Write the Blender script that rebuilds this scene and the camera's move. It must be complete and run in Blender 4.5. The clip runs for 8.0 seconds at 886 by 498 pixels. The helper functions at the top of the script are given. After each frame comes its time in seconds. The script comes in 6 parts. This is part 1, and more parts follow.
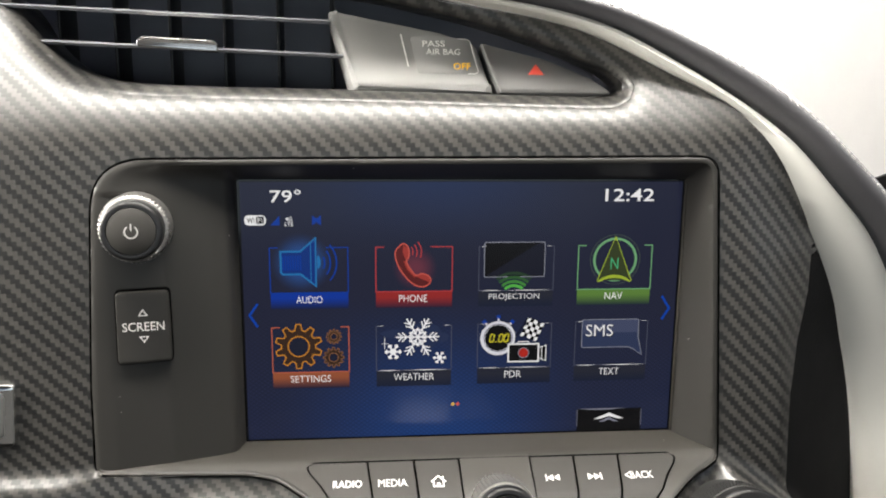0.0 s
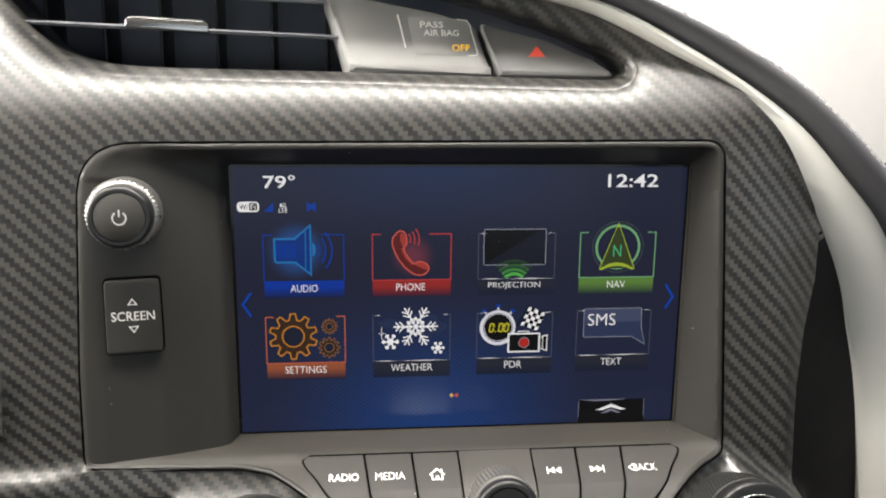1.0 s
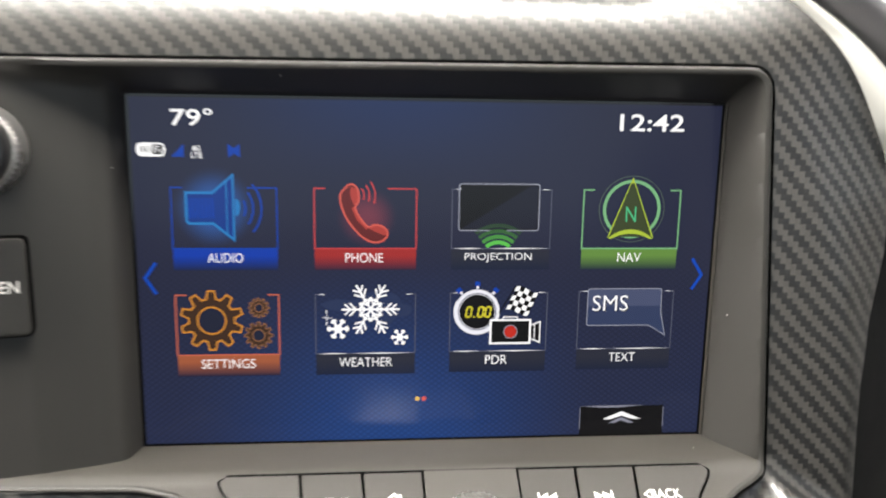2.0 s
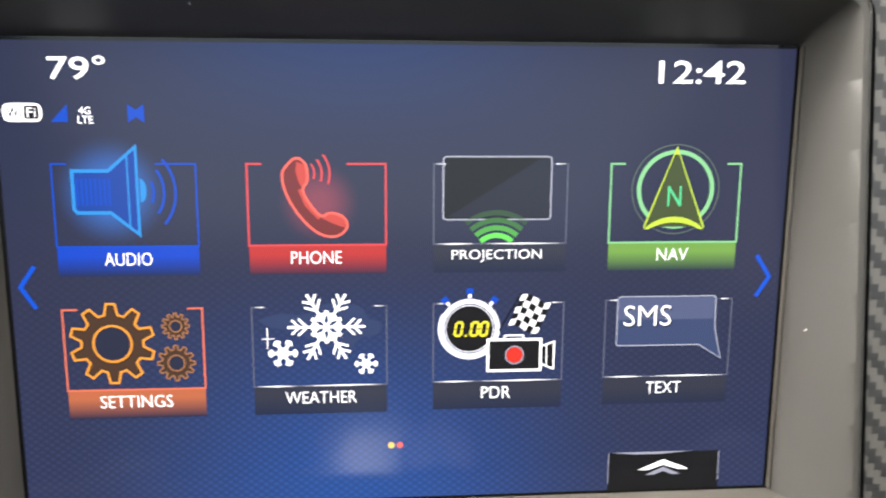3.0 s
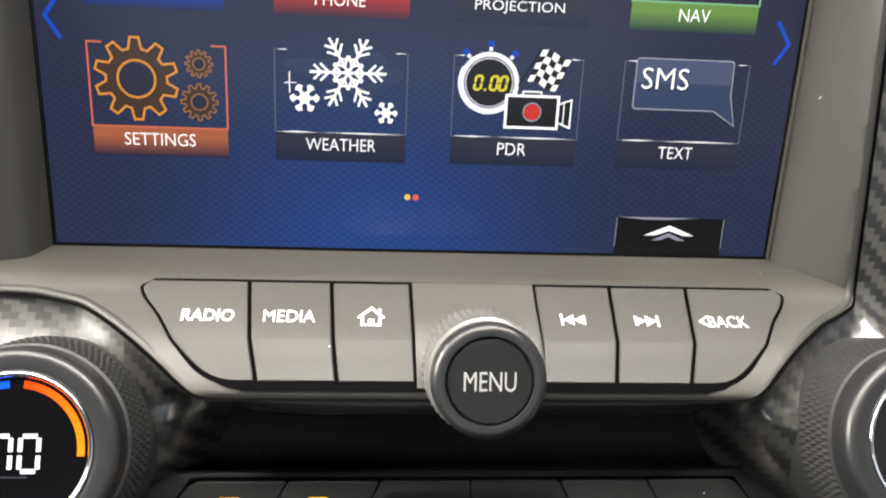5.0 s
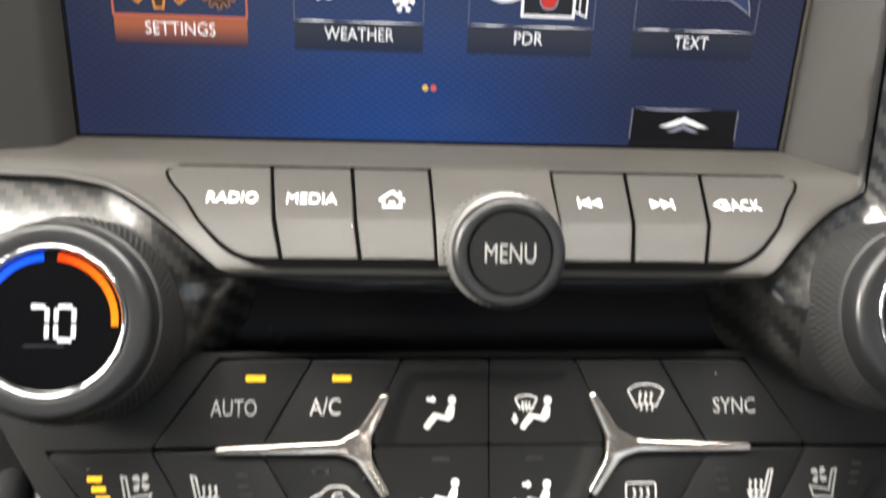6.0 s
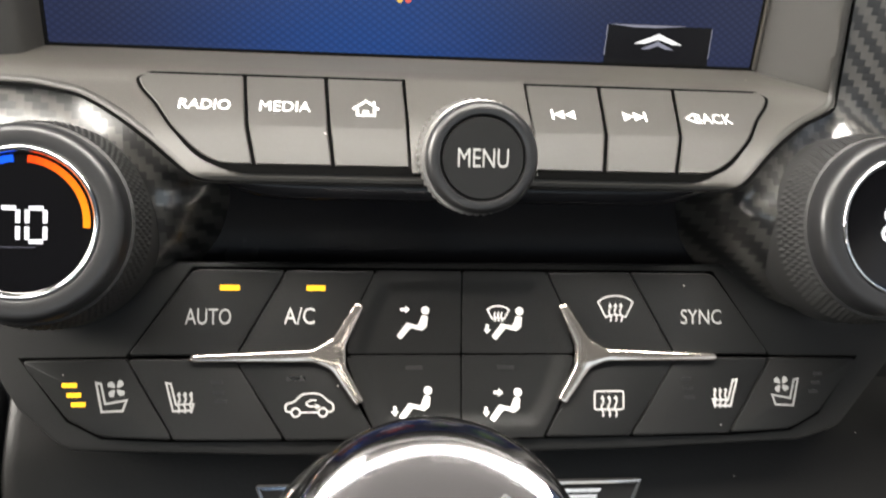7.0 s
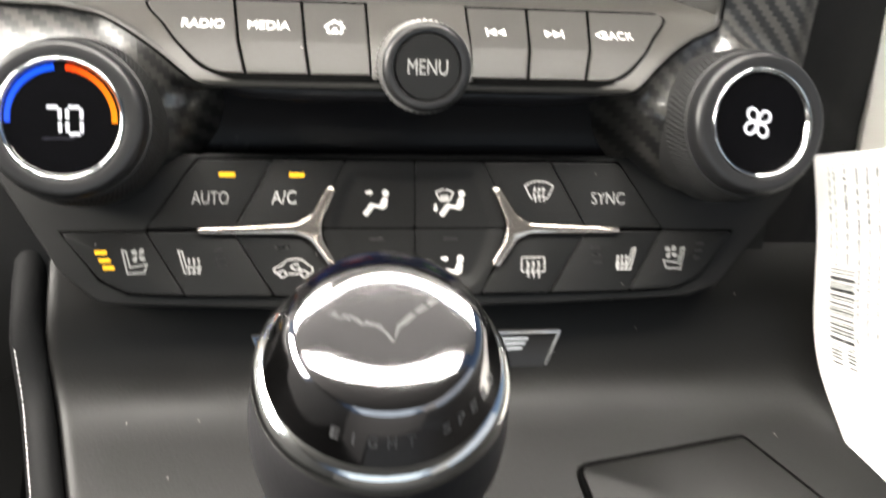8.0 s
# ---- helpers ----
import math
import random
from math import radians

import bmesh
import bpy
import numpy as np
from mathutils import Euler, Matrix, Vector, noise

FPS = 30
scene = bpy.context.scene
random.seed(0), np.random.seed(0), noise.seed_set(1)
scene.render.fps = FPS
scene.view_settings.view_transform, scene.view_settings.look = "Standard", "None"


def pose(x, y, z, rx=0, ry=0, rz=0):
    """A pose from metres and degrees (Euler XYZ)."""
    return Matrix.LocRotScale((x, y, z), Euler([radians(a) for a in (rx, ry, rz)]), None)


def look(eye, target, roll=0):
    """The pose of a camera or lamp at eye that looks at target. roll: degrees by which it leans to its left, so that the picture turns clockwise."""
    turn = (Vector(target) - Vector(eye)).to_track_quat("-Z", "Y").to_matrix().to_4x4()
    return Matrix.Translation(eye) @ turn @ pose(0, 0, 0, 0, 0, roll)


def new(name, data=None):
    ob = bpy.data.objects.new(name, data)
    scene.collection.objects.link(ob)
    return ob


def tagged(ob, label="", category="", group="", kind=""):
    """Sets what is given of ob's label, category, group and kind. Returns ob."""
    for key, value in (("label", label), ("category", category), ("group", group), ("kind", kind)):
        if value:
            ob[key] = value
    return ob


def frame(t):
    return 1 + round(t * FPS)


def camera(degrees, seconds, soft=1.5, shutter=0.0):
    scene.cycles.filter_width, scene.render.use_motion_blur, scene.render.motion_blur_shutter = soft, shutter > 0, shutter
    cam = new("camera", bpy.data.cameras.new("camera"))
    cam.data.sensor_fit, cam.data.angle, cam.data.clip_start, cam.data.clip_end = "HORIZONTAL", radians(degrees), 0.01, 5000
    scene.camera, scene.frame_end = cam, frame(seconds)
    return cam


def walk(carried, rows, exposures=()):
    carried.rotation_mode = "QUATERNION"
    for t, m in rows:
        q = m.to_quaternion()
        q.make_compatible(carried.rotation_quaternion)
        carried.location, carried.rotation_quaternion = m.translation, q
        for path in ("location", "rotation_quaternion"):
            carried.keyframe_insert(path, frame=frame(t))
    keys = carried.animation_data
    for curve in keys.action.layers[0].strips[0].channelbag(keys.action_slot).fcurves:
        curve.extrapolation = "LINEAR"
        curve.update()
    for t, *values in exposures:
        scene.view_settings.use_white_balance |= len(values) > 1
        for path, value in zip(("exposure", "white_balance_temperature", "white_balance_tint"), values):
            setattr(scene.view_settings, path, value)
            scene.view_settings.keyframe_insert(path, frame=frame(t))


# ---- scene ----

# The whole dashboard is laid out in its own axes, in millimetres: x across, y away from
# the viewer, z up along the touchscreen. TIP leans all of it back, as it stands in the car.
TIP = Matrix.Translation((0, 0, 0.78)) @ Matrix.Rotation(radians(-22), 4, "X")

cam = camera(56.52, 8.0, soft=2.0, shutter=0.5)
EXPOSURES = [(0.0, 0.25, 6850, 10), (1.0, 0.22, 6850, 10), (1.5, 0.12, 6850, 10), (1.7, 0.3, 6850, 10), (2.8, 1.68, 6850, 10), (4.0, 1.66, 6850, 10),
             (4.7, 1.05, 6850, 10), (5.8, 0.97, 6850, 10), (7.0, 0.97, 6850, 10), (8.0, 0.93, 6850, 10)]
PATH = [
    (0, (-0.03830, -0.31545, 0.08780), (-0.01111, -0.02234, 0.02996), 0.57),
    (0.5, (-0.04102, -0.31066, 0.08537), (-0.01036, -0.01805, 0.02673), 0.68),
    (1, (-0.03846, -0.30736, 0.08444), (-0.00985, -0.01497, 0.02369), 0.57),
    (1.2, (-0.03727, -0.30245, 0.08202), (-0.00786, -0.01054, 0.01938), 0.65),
    (1.5, (-0.03435, -0.28085, 0.07017), (-0.00358, 0.01139, 0.00979), 0.87),
    (1.7, (-0.02944, -0.26826, 0.06394), (-0.00125, 0.02484, 0.00652), 0.99),
    (2.8, (-0.00638, -0.18144, 0.04019), (0.02387, 0.11161, -0.01645), 1.21),
    (3, (-0.00771, -0.18132, 0.03982), (0.01684, 0.11303, -0.01271), 0.34),
    (3.2, (-0.00821, -0.18179, 0.03875), (0.01470, 0.11244, -0.01514), -0.04),
    (3.5, (-0.00886, -0.18365, 0.03691), (0.01055, 0.11065, -0.01796), 0.18),
    (4, (-0.00938, -0.18603, 0.03530), (0.00900, 0.10742, -0.02426), 0.42),
    (4.2, (-0.01333, -0.18969, 0.02760), (0.00684, 0.10182, -0.04033), 1.29),
    (4.5, (-0.01292, -0.19220, 0.01641), (0.00936, 0.09627, -0.06292), 2.29),
    (4.7, (-0.01259, -0.19205, 0.01204), (0.01395, 0.09447, -0.07282), 2.79),
    (5.8, (-0.01457, -0.19653, 0.00190), (0.00786, 0.08502, -0.09923), 2.37),
    (6, (-0.01605, -0.19969, -0.00394), (0.00865, 0.07948, -0.11094), 2.46),
    (6.2, (-0.01642, -0.20319, -0.01006), (0.01072, 0.07392, -0.12175), 2.76),
    (6.5, (-0.01598, -0.20346, -0.01137), (0.01431, 0.07140, -0.12771), 3.08),
    (6.8, (-0.01590, -0.20411, -0.01238), (0.01585, 0.07007, -0.12993), 3.42),
    (7, (-0.01509, -0.20455, -0.01245), (0.01780, 0.06756, -0.13442), 3.46),
    (7.2, (-0.01506, -0.20603, -0.01432), (0.02118, 0.06345, -0.14106), 3.82),
    (7.3, (-0.01452, -0.20731, -0.01521), (0.02131, 0.06076, -0.14503), 3.84),
    (7.5, (-0.01241, -0.21245, -0.01040), (0.03000, 0.05150, -0.14653), 4.12),
    (7.7, (-0.01411, -0.22722, -0.00229), (0.02356, 0.03597, -0.14126), 3.25),
    (7.8, (-0.01479, -0.23348, -0.00133), (0.02532, 0.02744, -0.14384), 3.51),
    (7.9, (-0.01432, -0.24436, 0.00056), (0.02470, 0.01546, -0.14424), 3.60),
    (8, (-0.01478, -0.25039, -0.00016), (0.02694, 0.00777, -0.14716), 4.19),
]
walk(cam, [(t, TIP @ look(eye, target, roll)) for t, eye, target, roll in PATH], EXPOSURES)

# ---- light ----
world = bpy.data.worlds.new("overcast_sky")
scene.world = world
world.use_nodes = True
wn = world.node_tree
sky = wn.nodes.new("ShaderNodeTexSky")
sky.sky_type, sky.sun_disc = "NISHITA", False
sky.sun_elevation, sky.sun_rotation = radians(48), radians(-60)
bg = wn.nodes["Background"]
bg.inputs["Strength"].default_value = 0.05
wn.links.new(sky.outputs[0], bg.inputs["Color"])

sun_data = bpy.data.lights.new("sun", "SUN")
sun_data.energy, sun_data.angle, sun_data.color = 0.2, radians(25), (1.0, 0.96, 0.9)
sun = new("sun", sun_data)
sun.matrix_world = look((-1.2, 0.7, 2.4), (0, 0, 0.78))



def window_light(name, eye, target, wide, high, watts, color):
    """The sky's light through one of the car's windows."""
    data = bpy.data.lights.new(name, "AREA")
    data.shape, data.size, data.size_y, data.energy, data.color = "RECTANGLE", wide, high, watts, color
    ob = new(name, data)
    ob.matrix_world = look(eye, target)
    return ob


window_light("windscreen_light", (0.0, 0.72, 1.04), (0.0, -0.1, 0.74), 1.4, 0.36, 58, (1.0, 0.985, 0.95))
window_light("upper_windscreen_light", (0.0, 0.46, 1.19), (0.0, 0.278, 0.754), 1.3, 0.26, 29, (1.0, 0.985, 0.95))
# Roof glass is assumed; this lamp is added for the highlights from overhead.
window_light("assumed_roof_light", (-0.06, 0.01, 1.262), (-0.06, 0.011, 0.8), 0.84, 0.13, 8.4, (1.0, 0.985, 0.95))
window_light("driver_window_light", (-0.74, 0.02, 1.03), (0.1, 0.0, 0.78), 0.5, 0.3, 13, (1.0, 0.98, 0.94))
window_light("passenger_window_light", (0.70, -0.50, 1.05), (0.05, 0.0, 0.8), 0.9, 0.32, 0.3, (1.0, 0.98, 0.94))
window_light("rear_hatch_light", (0, -1.05, 1.165), (0, -0.73, 0.215), 0.9, 0.5, 1.2, (0.80, 0.92, 1.0))

# ---- materials ----


def shader(name):
    m = bpy.data.materials.new(name)
    m.use_nodes = True
    return m, m.node_tree, m.node_tree.nodes["Principled BSDF"]


def node(tree, kind, **values):
    n = tree.nodes.new(kind)
    for key, value in values.items():
        n.inputs[int(key[1:])].default_value = value
    return n


def math_node(tree, op, a, b=None):
    n = tree.nodes.new("ShaderNodeMath")
    n.operation = op
    for i, v in enumerate((a, b)):
        if v is None:
            continue
        if isinstance(v, (int, float)):
            n.inputs[i].default_value = v
        else:
            tree.links.new(v, n.inputs[i])
    return n.outputs[0]


def plastic(name, color, rough=0.5, grain=0.08, size=0.0006, wear=0.15, metal=0.0, spec=0.5, dust=0.0):
    """A moulded or painted surface: fine grain, cloudy wear in colour and gloss, a little dust."""
    m, t, p = shader(name)
    shift = t.nodes.new("ShaderNodeVectorMath")
    t.links.new(t.nodes.new("ShaderNodeTexCoord").outputs["Object"], shift.inputs[0])
    t.links.new(t.nodes.new("ShaderNodeObjectInfo").outputs["Random"], shift.inputs[1])
    at = shift.outputs[0]
    fine = t.nodes.new("ShaderNodeTexNoise")
    fine.inputs["Scale"].default_value = 1 / size
    fine.inputs["Detail"].default_value = 2
    wide = t.nodes.new("ShaderNodeTexNoise")
    wide.inputs["Scale"].default_value = 45
    wide.inputs["Detail"].default_value = 5
    t.links.new(at, fine.inputs["Vector"])
    t.links.new(at, wide.inputs["Vector"])
    mix = t.nodes.new("ShaderNodeMix")
    mix.data_type = "RGBA"
    mix.inputs["A"].default_value = (*[c * (1 - wear) for c in color], 1)
    mix.inputs["B"].default_value = (*[min(1, c * (1 + wear)) for c in color], 1)
    t.links.new(wide.outputs["Fac"], mix.inputs["Factor"])
    out = mix.outputs["Result"]
    if dust:
        specks = t.nodes.new("ShaderNodeTexVoronoi")
        specks.voronoi_dimensions = "2D"
        specks.inputs["Scale"].default_value = 150
        split = t.nodes.new("ShaderNodeSeparateXYZ")
        t.links.new(at, split.inputs[0])
        join = t.nodes.new("ShaderNodeCombineXYZ")
        t.links.new(split.outputs[0], join.inputs[0])
        t.links.new(math_node(t, "MULTIPLY_ADD", split.outputs[2], 1.3), join.inputs[1])
        t.links.new(split.outputs[1], join.inputs[1].links[0].from_node.inputs[2])
        t.links.new(join.outputs[0], specks.inputs["Vector"])
        near = math_node(t, "LESS_THAN", specks.outputs["Distance"], 0.03)
        rare = math_node(t, "LESS_THAN", t.nodes.new("ShaderNodeSeparateColor").outputs[0], dust)
        sep = rare.node.inputs[0].links[0].from_node
        t.links.new(specks.outputs["Color"], sep.inputs[0])
        both = math_node(t, "MULTIPLY", near, rare)
        speck = t.nodes.new("ShaderNodeMix")
        speck.data_type = "RGBA"
        speck.inputs["B"].default_value = (0.55, 0.53, 0.5, 1)
        t.links.new(both, speck.inputs["Factor"])
        t.links.new(out, speck.inputs["A"])
        out = speck.outputs["Result"]
    t.links.new(out, p.inputs["Base Color"])
    r = math_node(t, "MULTIPLY_ADD", wide.outputs["Fac"], 0.16)
    r.node.inputs[2].default_value = rough - 0.08
    t.links.new(r, p.inputs["Roughness"])
    p.inputs["Metallic"].default_value = metal
    p.inputs["Specular IOR Level"].default_value = spec
    if grain:
        bump = t.nodes.new("ShaderNodeBump")
        bump.inputs["Strength"].default_value = grain
        bump.inputs["Distance"].default_value = 0.0002
        t.links.new(fine.outputs["Fac"], bump.inputs["Height"])
        t.links.new(bump.outputs["Normal"], p.inputs["Normal"])
    return m


def carbon(name, coat=0.42, light=(0.062, 0.059, 0.054), bump_by=0.16):
    """Two by two twill of flat tows under lacquer; coat: how matt the lacquer is."""
    m, t, p = shader(name)
    at = t.nodes.new("ShaderNodeTexCoord").outputs["Object"]
    wob = t.nodes.new("ShaderNodeTexNoise")
    wob.inputs["Scale"].default_value = 60
    t.links.new(at, wob.inputs["Vector"])
    sep = t.nodes.new("ShaderNodeSeparateXYZ")
    t.links.new(at, sep.inputs[0])
    tow = 0.0017
    wo = math_node(t, "MULTIPLY", wob.outputs["Fac"], 0.6)
    u = math_node(t, "ADD", math_node(t, "DIVIDE", sep.outputs[0], tow), wo)
    # depth runs on into the height, so that the cloth keeps its size on the shelf
    v0 = math_node(t, "SUBTRACT", sep.outputs[2], math_node(t, "MULTIPLY", sep.outputs[1], -0.35))
    v = math_node(t, "ADD", math_node(t, "DIVIDE", v0, tow), wo)
    iu, iv = math_node(t, "FLOOR", u), math_node(t, "FLOOR", v)
    fu, fv = math_node(t, "SUBTRACT", u, iu), math_node(t, "SUBTRACT", v, iv)
    k = math_node(t, "FLOORED_MODULO", math_node(t, "ADD", iu, iv), 4)
    over = math_node(t, "LESS_THAN", k, 1.5)

    def crown(f):
        c = math_node(t, "SUBTRACT", f, 0.5)
        return math_node(t, "SUBTRACT", 1.0, math_node(t, "MULTIPLY", math_node(t, "MULTIPLY", c, c), 3.2))

    warp, weft = crown(fu), crown(fv)
    height = t.nodes.new("ShaderNodeMix")
    t.links.new(over, height.inputs[0])
    t.links.new(weft, height.inputs[2])
    t.links.new(warp, height.inputs[3])
    # single tows differ a little in shade
    ids = t.nodes.new("ShaderNodeCombineXYZ")
    t.links.new(iu, ids.inputs[0])
    t.links.new(iv, ids.inputs[1])
    rnd = t.nodes.new("ShaderNodeTexWhiteNoise")
    t.links.new(ids.outputs[0], rnd.inputs["Vector"])
    shade = math_node(t, "MULTIPLY_ADD", rnd.outputs["Value"], 0.14)
    shade.node.inputs[2].default_value = 0.0
    f = math_node(t, "ADD", math_node(t, "MULTIPLY", over, 0.86), shade)
    mix = t.nodes.new("ShaderNodeMix")
    mix.data_type = "RGBA"
    mix.inputs["A"].default_value = (0.007, 0.007, 0.007, 1)
    mix.inputs["B"].default_value = (*light, 1)
    t.links.new(f, mix.inputs["Factor"])
    t.links.new(mix.outputs["Result"], p.inputs["Base Color"])
    r = math_node(t, "MULTIPLY_ADD", over, -0.1)
    r.node.inputs[2].default_value = 0.38
    t.links.new(r, p.inputs["Roughness"])
    p.inputs["Coat Weight"].default_value = 0.75
    p.inputs["Coat Roughness"].default_value = coat
    bump = t.nodes.new("ShaderNodeBump")
    bump.inputs["Strength"].default_value = bump_by
    bump.inputs["Distance"].default_value = 0.00022
    t.links.new(height.outputs[0], bump.inputs["Height"])
    t.links.new(bump.outputs["Normal"], p.inputs["Normal"])
    return m


def lit(name, color, strength=1.0):
    """A lit mark of a display or lamp."""
    m, t, p = shader(name)
    p.inputs["Base Color"].default_value = (0.002, 0.002, 0.002, 1)
    p.inputs["Roughness"].default_value, p.inputs["Specular IOR Level"].default_value = 0.18, 0.24
    p.inputs["Emission Color"].default_value = (*color, 1)
    p.inputs["Emission Strength"].default_value = strength * (0.7 if min(color) > 0.3 else 0.5)
    return m


def fading(name, color, strength, top, foot, low=0.0):
    """A lit band of a display that fades downwards between two heights in millimetres."""
    m, t, p = shader(name)
    p.inputs["Base Color"].default_value = (0.002, 0.002, 0.002, 1)
    p.inputs["Roughness"].default_value, p.inputs["Specular IOR Level"].default_value = 0.18, 0.24
    at = t.nodes.new("ShaderNodeTexCoord").outputs["Object"]
    sep = t.nodes.new("ShaderNodeSeparateXYZ")
    t.links.new(at, sep.inputs[0])
    ramp = t.nodes.new("ShaderNodeMapRange")
    ramp.inputs["From Min"].default_value = foot * 0.001
    ramp.inputs["From Max"].default_value = top * 0.001
    ramp.inputs["To Min"].default_value = low
    t.links.new(sep.outputs[2], ramp.inputs["Value"])
    mix = t.nodes.new("ShaderNodeMix")
    mix.data_type = "RGBA"
    mix.inputs["A"].default_value = (0.012, 0.02, 0.055, 1)
    mix.inputs["B"].default_value = (*color, 1)
    t.links.new(ramp.outputs[0], mix.inputs["Factor"])
    t.links.new(mix.outputs["Result"], p.inputs["Emission Color"])
    p.inputs["Emission Strength"].default_value = strength * 0.45
    return m


def display(name):
    """The lit wallpaper: navy, bluer at the foot, with a fine woven pattern low down, behind glossy glass."""
    m, t, p = shader(name)
    p.inputs["Base Color"].default_value = (0.002, 0.002, 0.0025, 1)
    p.inputs["Roughness"].default_value, p.inputs["Specular IOR Level"].default_value = 0.18, 0.24
    at = t.nodes.new("ShaderNodeTexCoord").outputs["Object"]
    sep = t.nodes.new("ShaderNodeSeparateXYZ")
    t.links.new(at, sep.inputs[0])
    x, z = sep.outputs[0], sep.outputs[2]
    low = t.nodes.new("ShaderNodeMapRange")
    low.interpolation_type = "SMOOTHSTEP"
    low.inputs["From Min"].default_value, low.inputs["From Max"].default_value = 0.012, -0.056
    t.links.new(z, low.inputs["Value"])
    mid = t.nodes.new("ShaderNodeMapRange")
    mid.interpolation_type = "SMOOTHSTEP"
    mid.inputs["From Min"].default_value, mid.inputs["From Max"].default_value = 0.068, 0.0
    t.links.new(math_node(t, "ABSOLUTE", math_node(t, "ADD", x, 0.012)), mid.inputs["Value"])
    high = t.nodes.new("ShaderNodeMapRange")
    high.interpolation_type = "SMOOTHSTEP"
    high.inputs["From Min"].default_value, high.inputs["From Max"].default_value = 0.022, 0.06
    t.links.new(z, high.inputs["Value"])
    glow = math_node(t, "MULTIPLY", low.outputs[0], math_node(t, "MULTIPLY_ADD", mid.outputs[0], 0.9))
    glow.node.inputs[1].links[0].from_node.inputs[2].default_value = 0.1
    glow = math_node(t, "ADD", glow, math_node(t, "MULTIPLY", math_node(t, "MULTIPLY", high.outputs[0], mid.outputs[0]), 0.35))
    mix = t.nodes.new("ShaderNodeMix")
    mix.data_type = "RGBA"
    # Navy base is lifted to stand in for the veil reflected on the glass.
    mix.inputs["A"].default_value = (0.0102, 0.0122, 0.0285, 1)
    mix.inputs["B"].default_value = (0.006, 0.028, 0.118, 1)
    t.links.new(glow, mix.inputs["Factor"])
    ux, uz = math_node(t, "MULTIPLY", x, math.pi / 0.0023), math_node(t, "MULTIPLY", z, math.pi / 0.0017)
    a = math_node(t, "ABSOLUTE", math_node(t, "SINE", math_node(t, "ADD", ux, uz)))
    b = math_node(t, "ABSOLUTE", math_node(t, "SINE", math_node(t, "SUBTRACT", ux, uz)))
    weave = math_node(t, "SUBTRACT", math_node(t, "MULTIPLY", a, b), 0.4)
    cloth = t.nodes.new("ShaderNodeMapRange")
    cloth.interpolation_type = "SMOOTHSTEP"
    cloth.inputs["From Min"].default_value, cloth.inputs["From Max"].default_value = 0.03, -0.03
    t.links.new(z, cloth.inputs["Value"])
    w = math_node(t, "MULTIPLY_ADD", math_node(t, "MULTIPLY", weave, cloth.outputs[0]), 0.4)
    w.node.inputs[2].default_value = 1.0
    fin = t.nodes.new("ShaderNodeMix")
    fin.data_type, fin.blend_type = "RGBA", "MULTIPLY"
    fin.inputs["Factor"].default_value = 1
    t.links.new(mix.outputs["Result"], fin.inputs["A"])
    t.links.new(w, fin.inputs["B"])
    out = fin.outputs["Result"]
    # the soft glow of the picture behind the loudspeaker and the telephone
    for cx, cz, r, color in ((-0.064, 0.0205, 0.0125, (0.004, 0.05, 0.20, 1)), (-0.020, 0.018, 0.0095, (0.085, 0.010, 0.010, 1))):
        dx, dz = math_node(t, "SUBTRACT", x, cx), math_node(t, "SUBTRACT", z, cz)
        far = math_node(t, "SQRT", math_node(t, "ADD", math_node(t, "MULTIPLY", dx, dx), math_node(t, "MULTIPLY", dz, dz)))
        soft = t.nodes.new("ShaderNodeMapRange")
        soft.interpolation_type = "SMOOTHSTEP"
        soft.inputs["From Min"].default_value, soft.inputs["From Max"].default_value = r, r * 0.1
        t.links.new(far, soft.inputs["Value"])
        add = t.nodes.new("ShaderNodeMix")
        add.data_type, add.blend_type = "RGBA", "ADD"
        add.inputs["B"].default_value = color
        t.links.new(soft.outputs[0], add.inputs["Factor"])
        t.links.new(out, add.inputs["A"])
        out = add.outputs["Result"]
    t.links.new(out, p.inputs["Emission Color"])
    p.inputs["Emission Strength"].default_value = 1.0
    return m


CARBON = carbon("carbon_twill")
GLOSS_CARBON = carbon("glossy_carbon_twill", 0.12, (0.040, 0.0385, 0.0355), 0.13)
SATIN = plastic("satin_grey_plastic", (0.038, 0.0352, 0.0310), 0.48, 0.12, 0.0005, 0.08, dust=0.025)
# The ledge's plastic again, its colour lowered for the shade on the bezel.
BEZEL = plastic("satin_plastic_shaded", (0.027, 0.0256, 0.0232), 0.48, 0.12, 0.0005, 0.08, dust=0.025)
KEY = plastic("soft_touch_key", (0.0315, 0.0297, 0.0265), 0.56, 0.1, 0.0005, 0.1, dust=0.014)
CLIMATE_KEY = plastic("climate_key", (0.0075, 0.0075, 0.0075), 0.5, 0.1, 0.0005, 0.1, spec=0.27, dust=0.012)
CLIMATE_FRAME = plastic("climate_surround_plastic", (0.0085, 0.0084, 0.0083), 0.5, 0.14, 0.0005, 0.1, spec=0.3)
BLACK = plastic("black_plastic", (0.013, 0.013, 0.0137), 0.36, 0.06, 0.0005, 0.1)
GAP = plastic("gap_black", (0.002, 0.002, 0.002), 0.8, 0, 0.001, 0.05, spec=0.02)
PANELGREY = plastic("grey_panel", (0.25, 0.247, 0.24), 0.45, 0.1, 0.0005, 0.06)
METAL = plastic("ribbed_satin_metal", (0.30, 0.294, 0.285), 0.3, 0.0, 0.001, 0.06, metal=0.7)
CHAMPAGNE = plastic("satin_champagne_chrome", (0.66, 0.60, 0.55), 0.2, 0.0, 0.001, 0.05, metal=0.95)
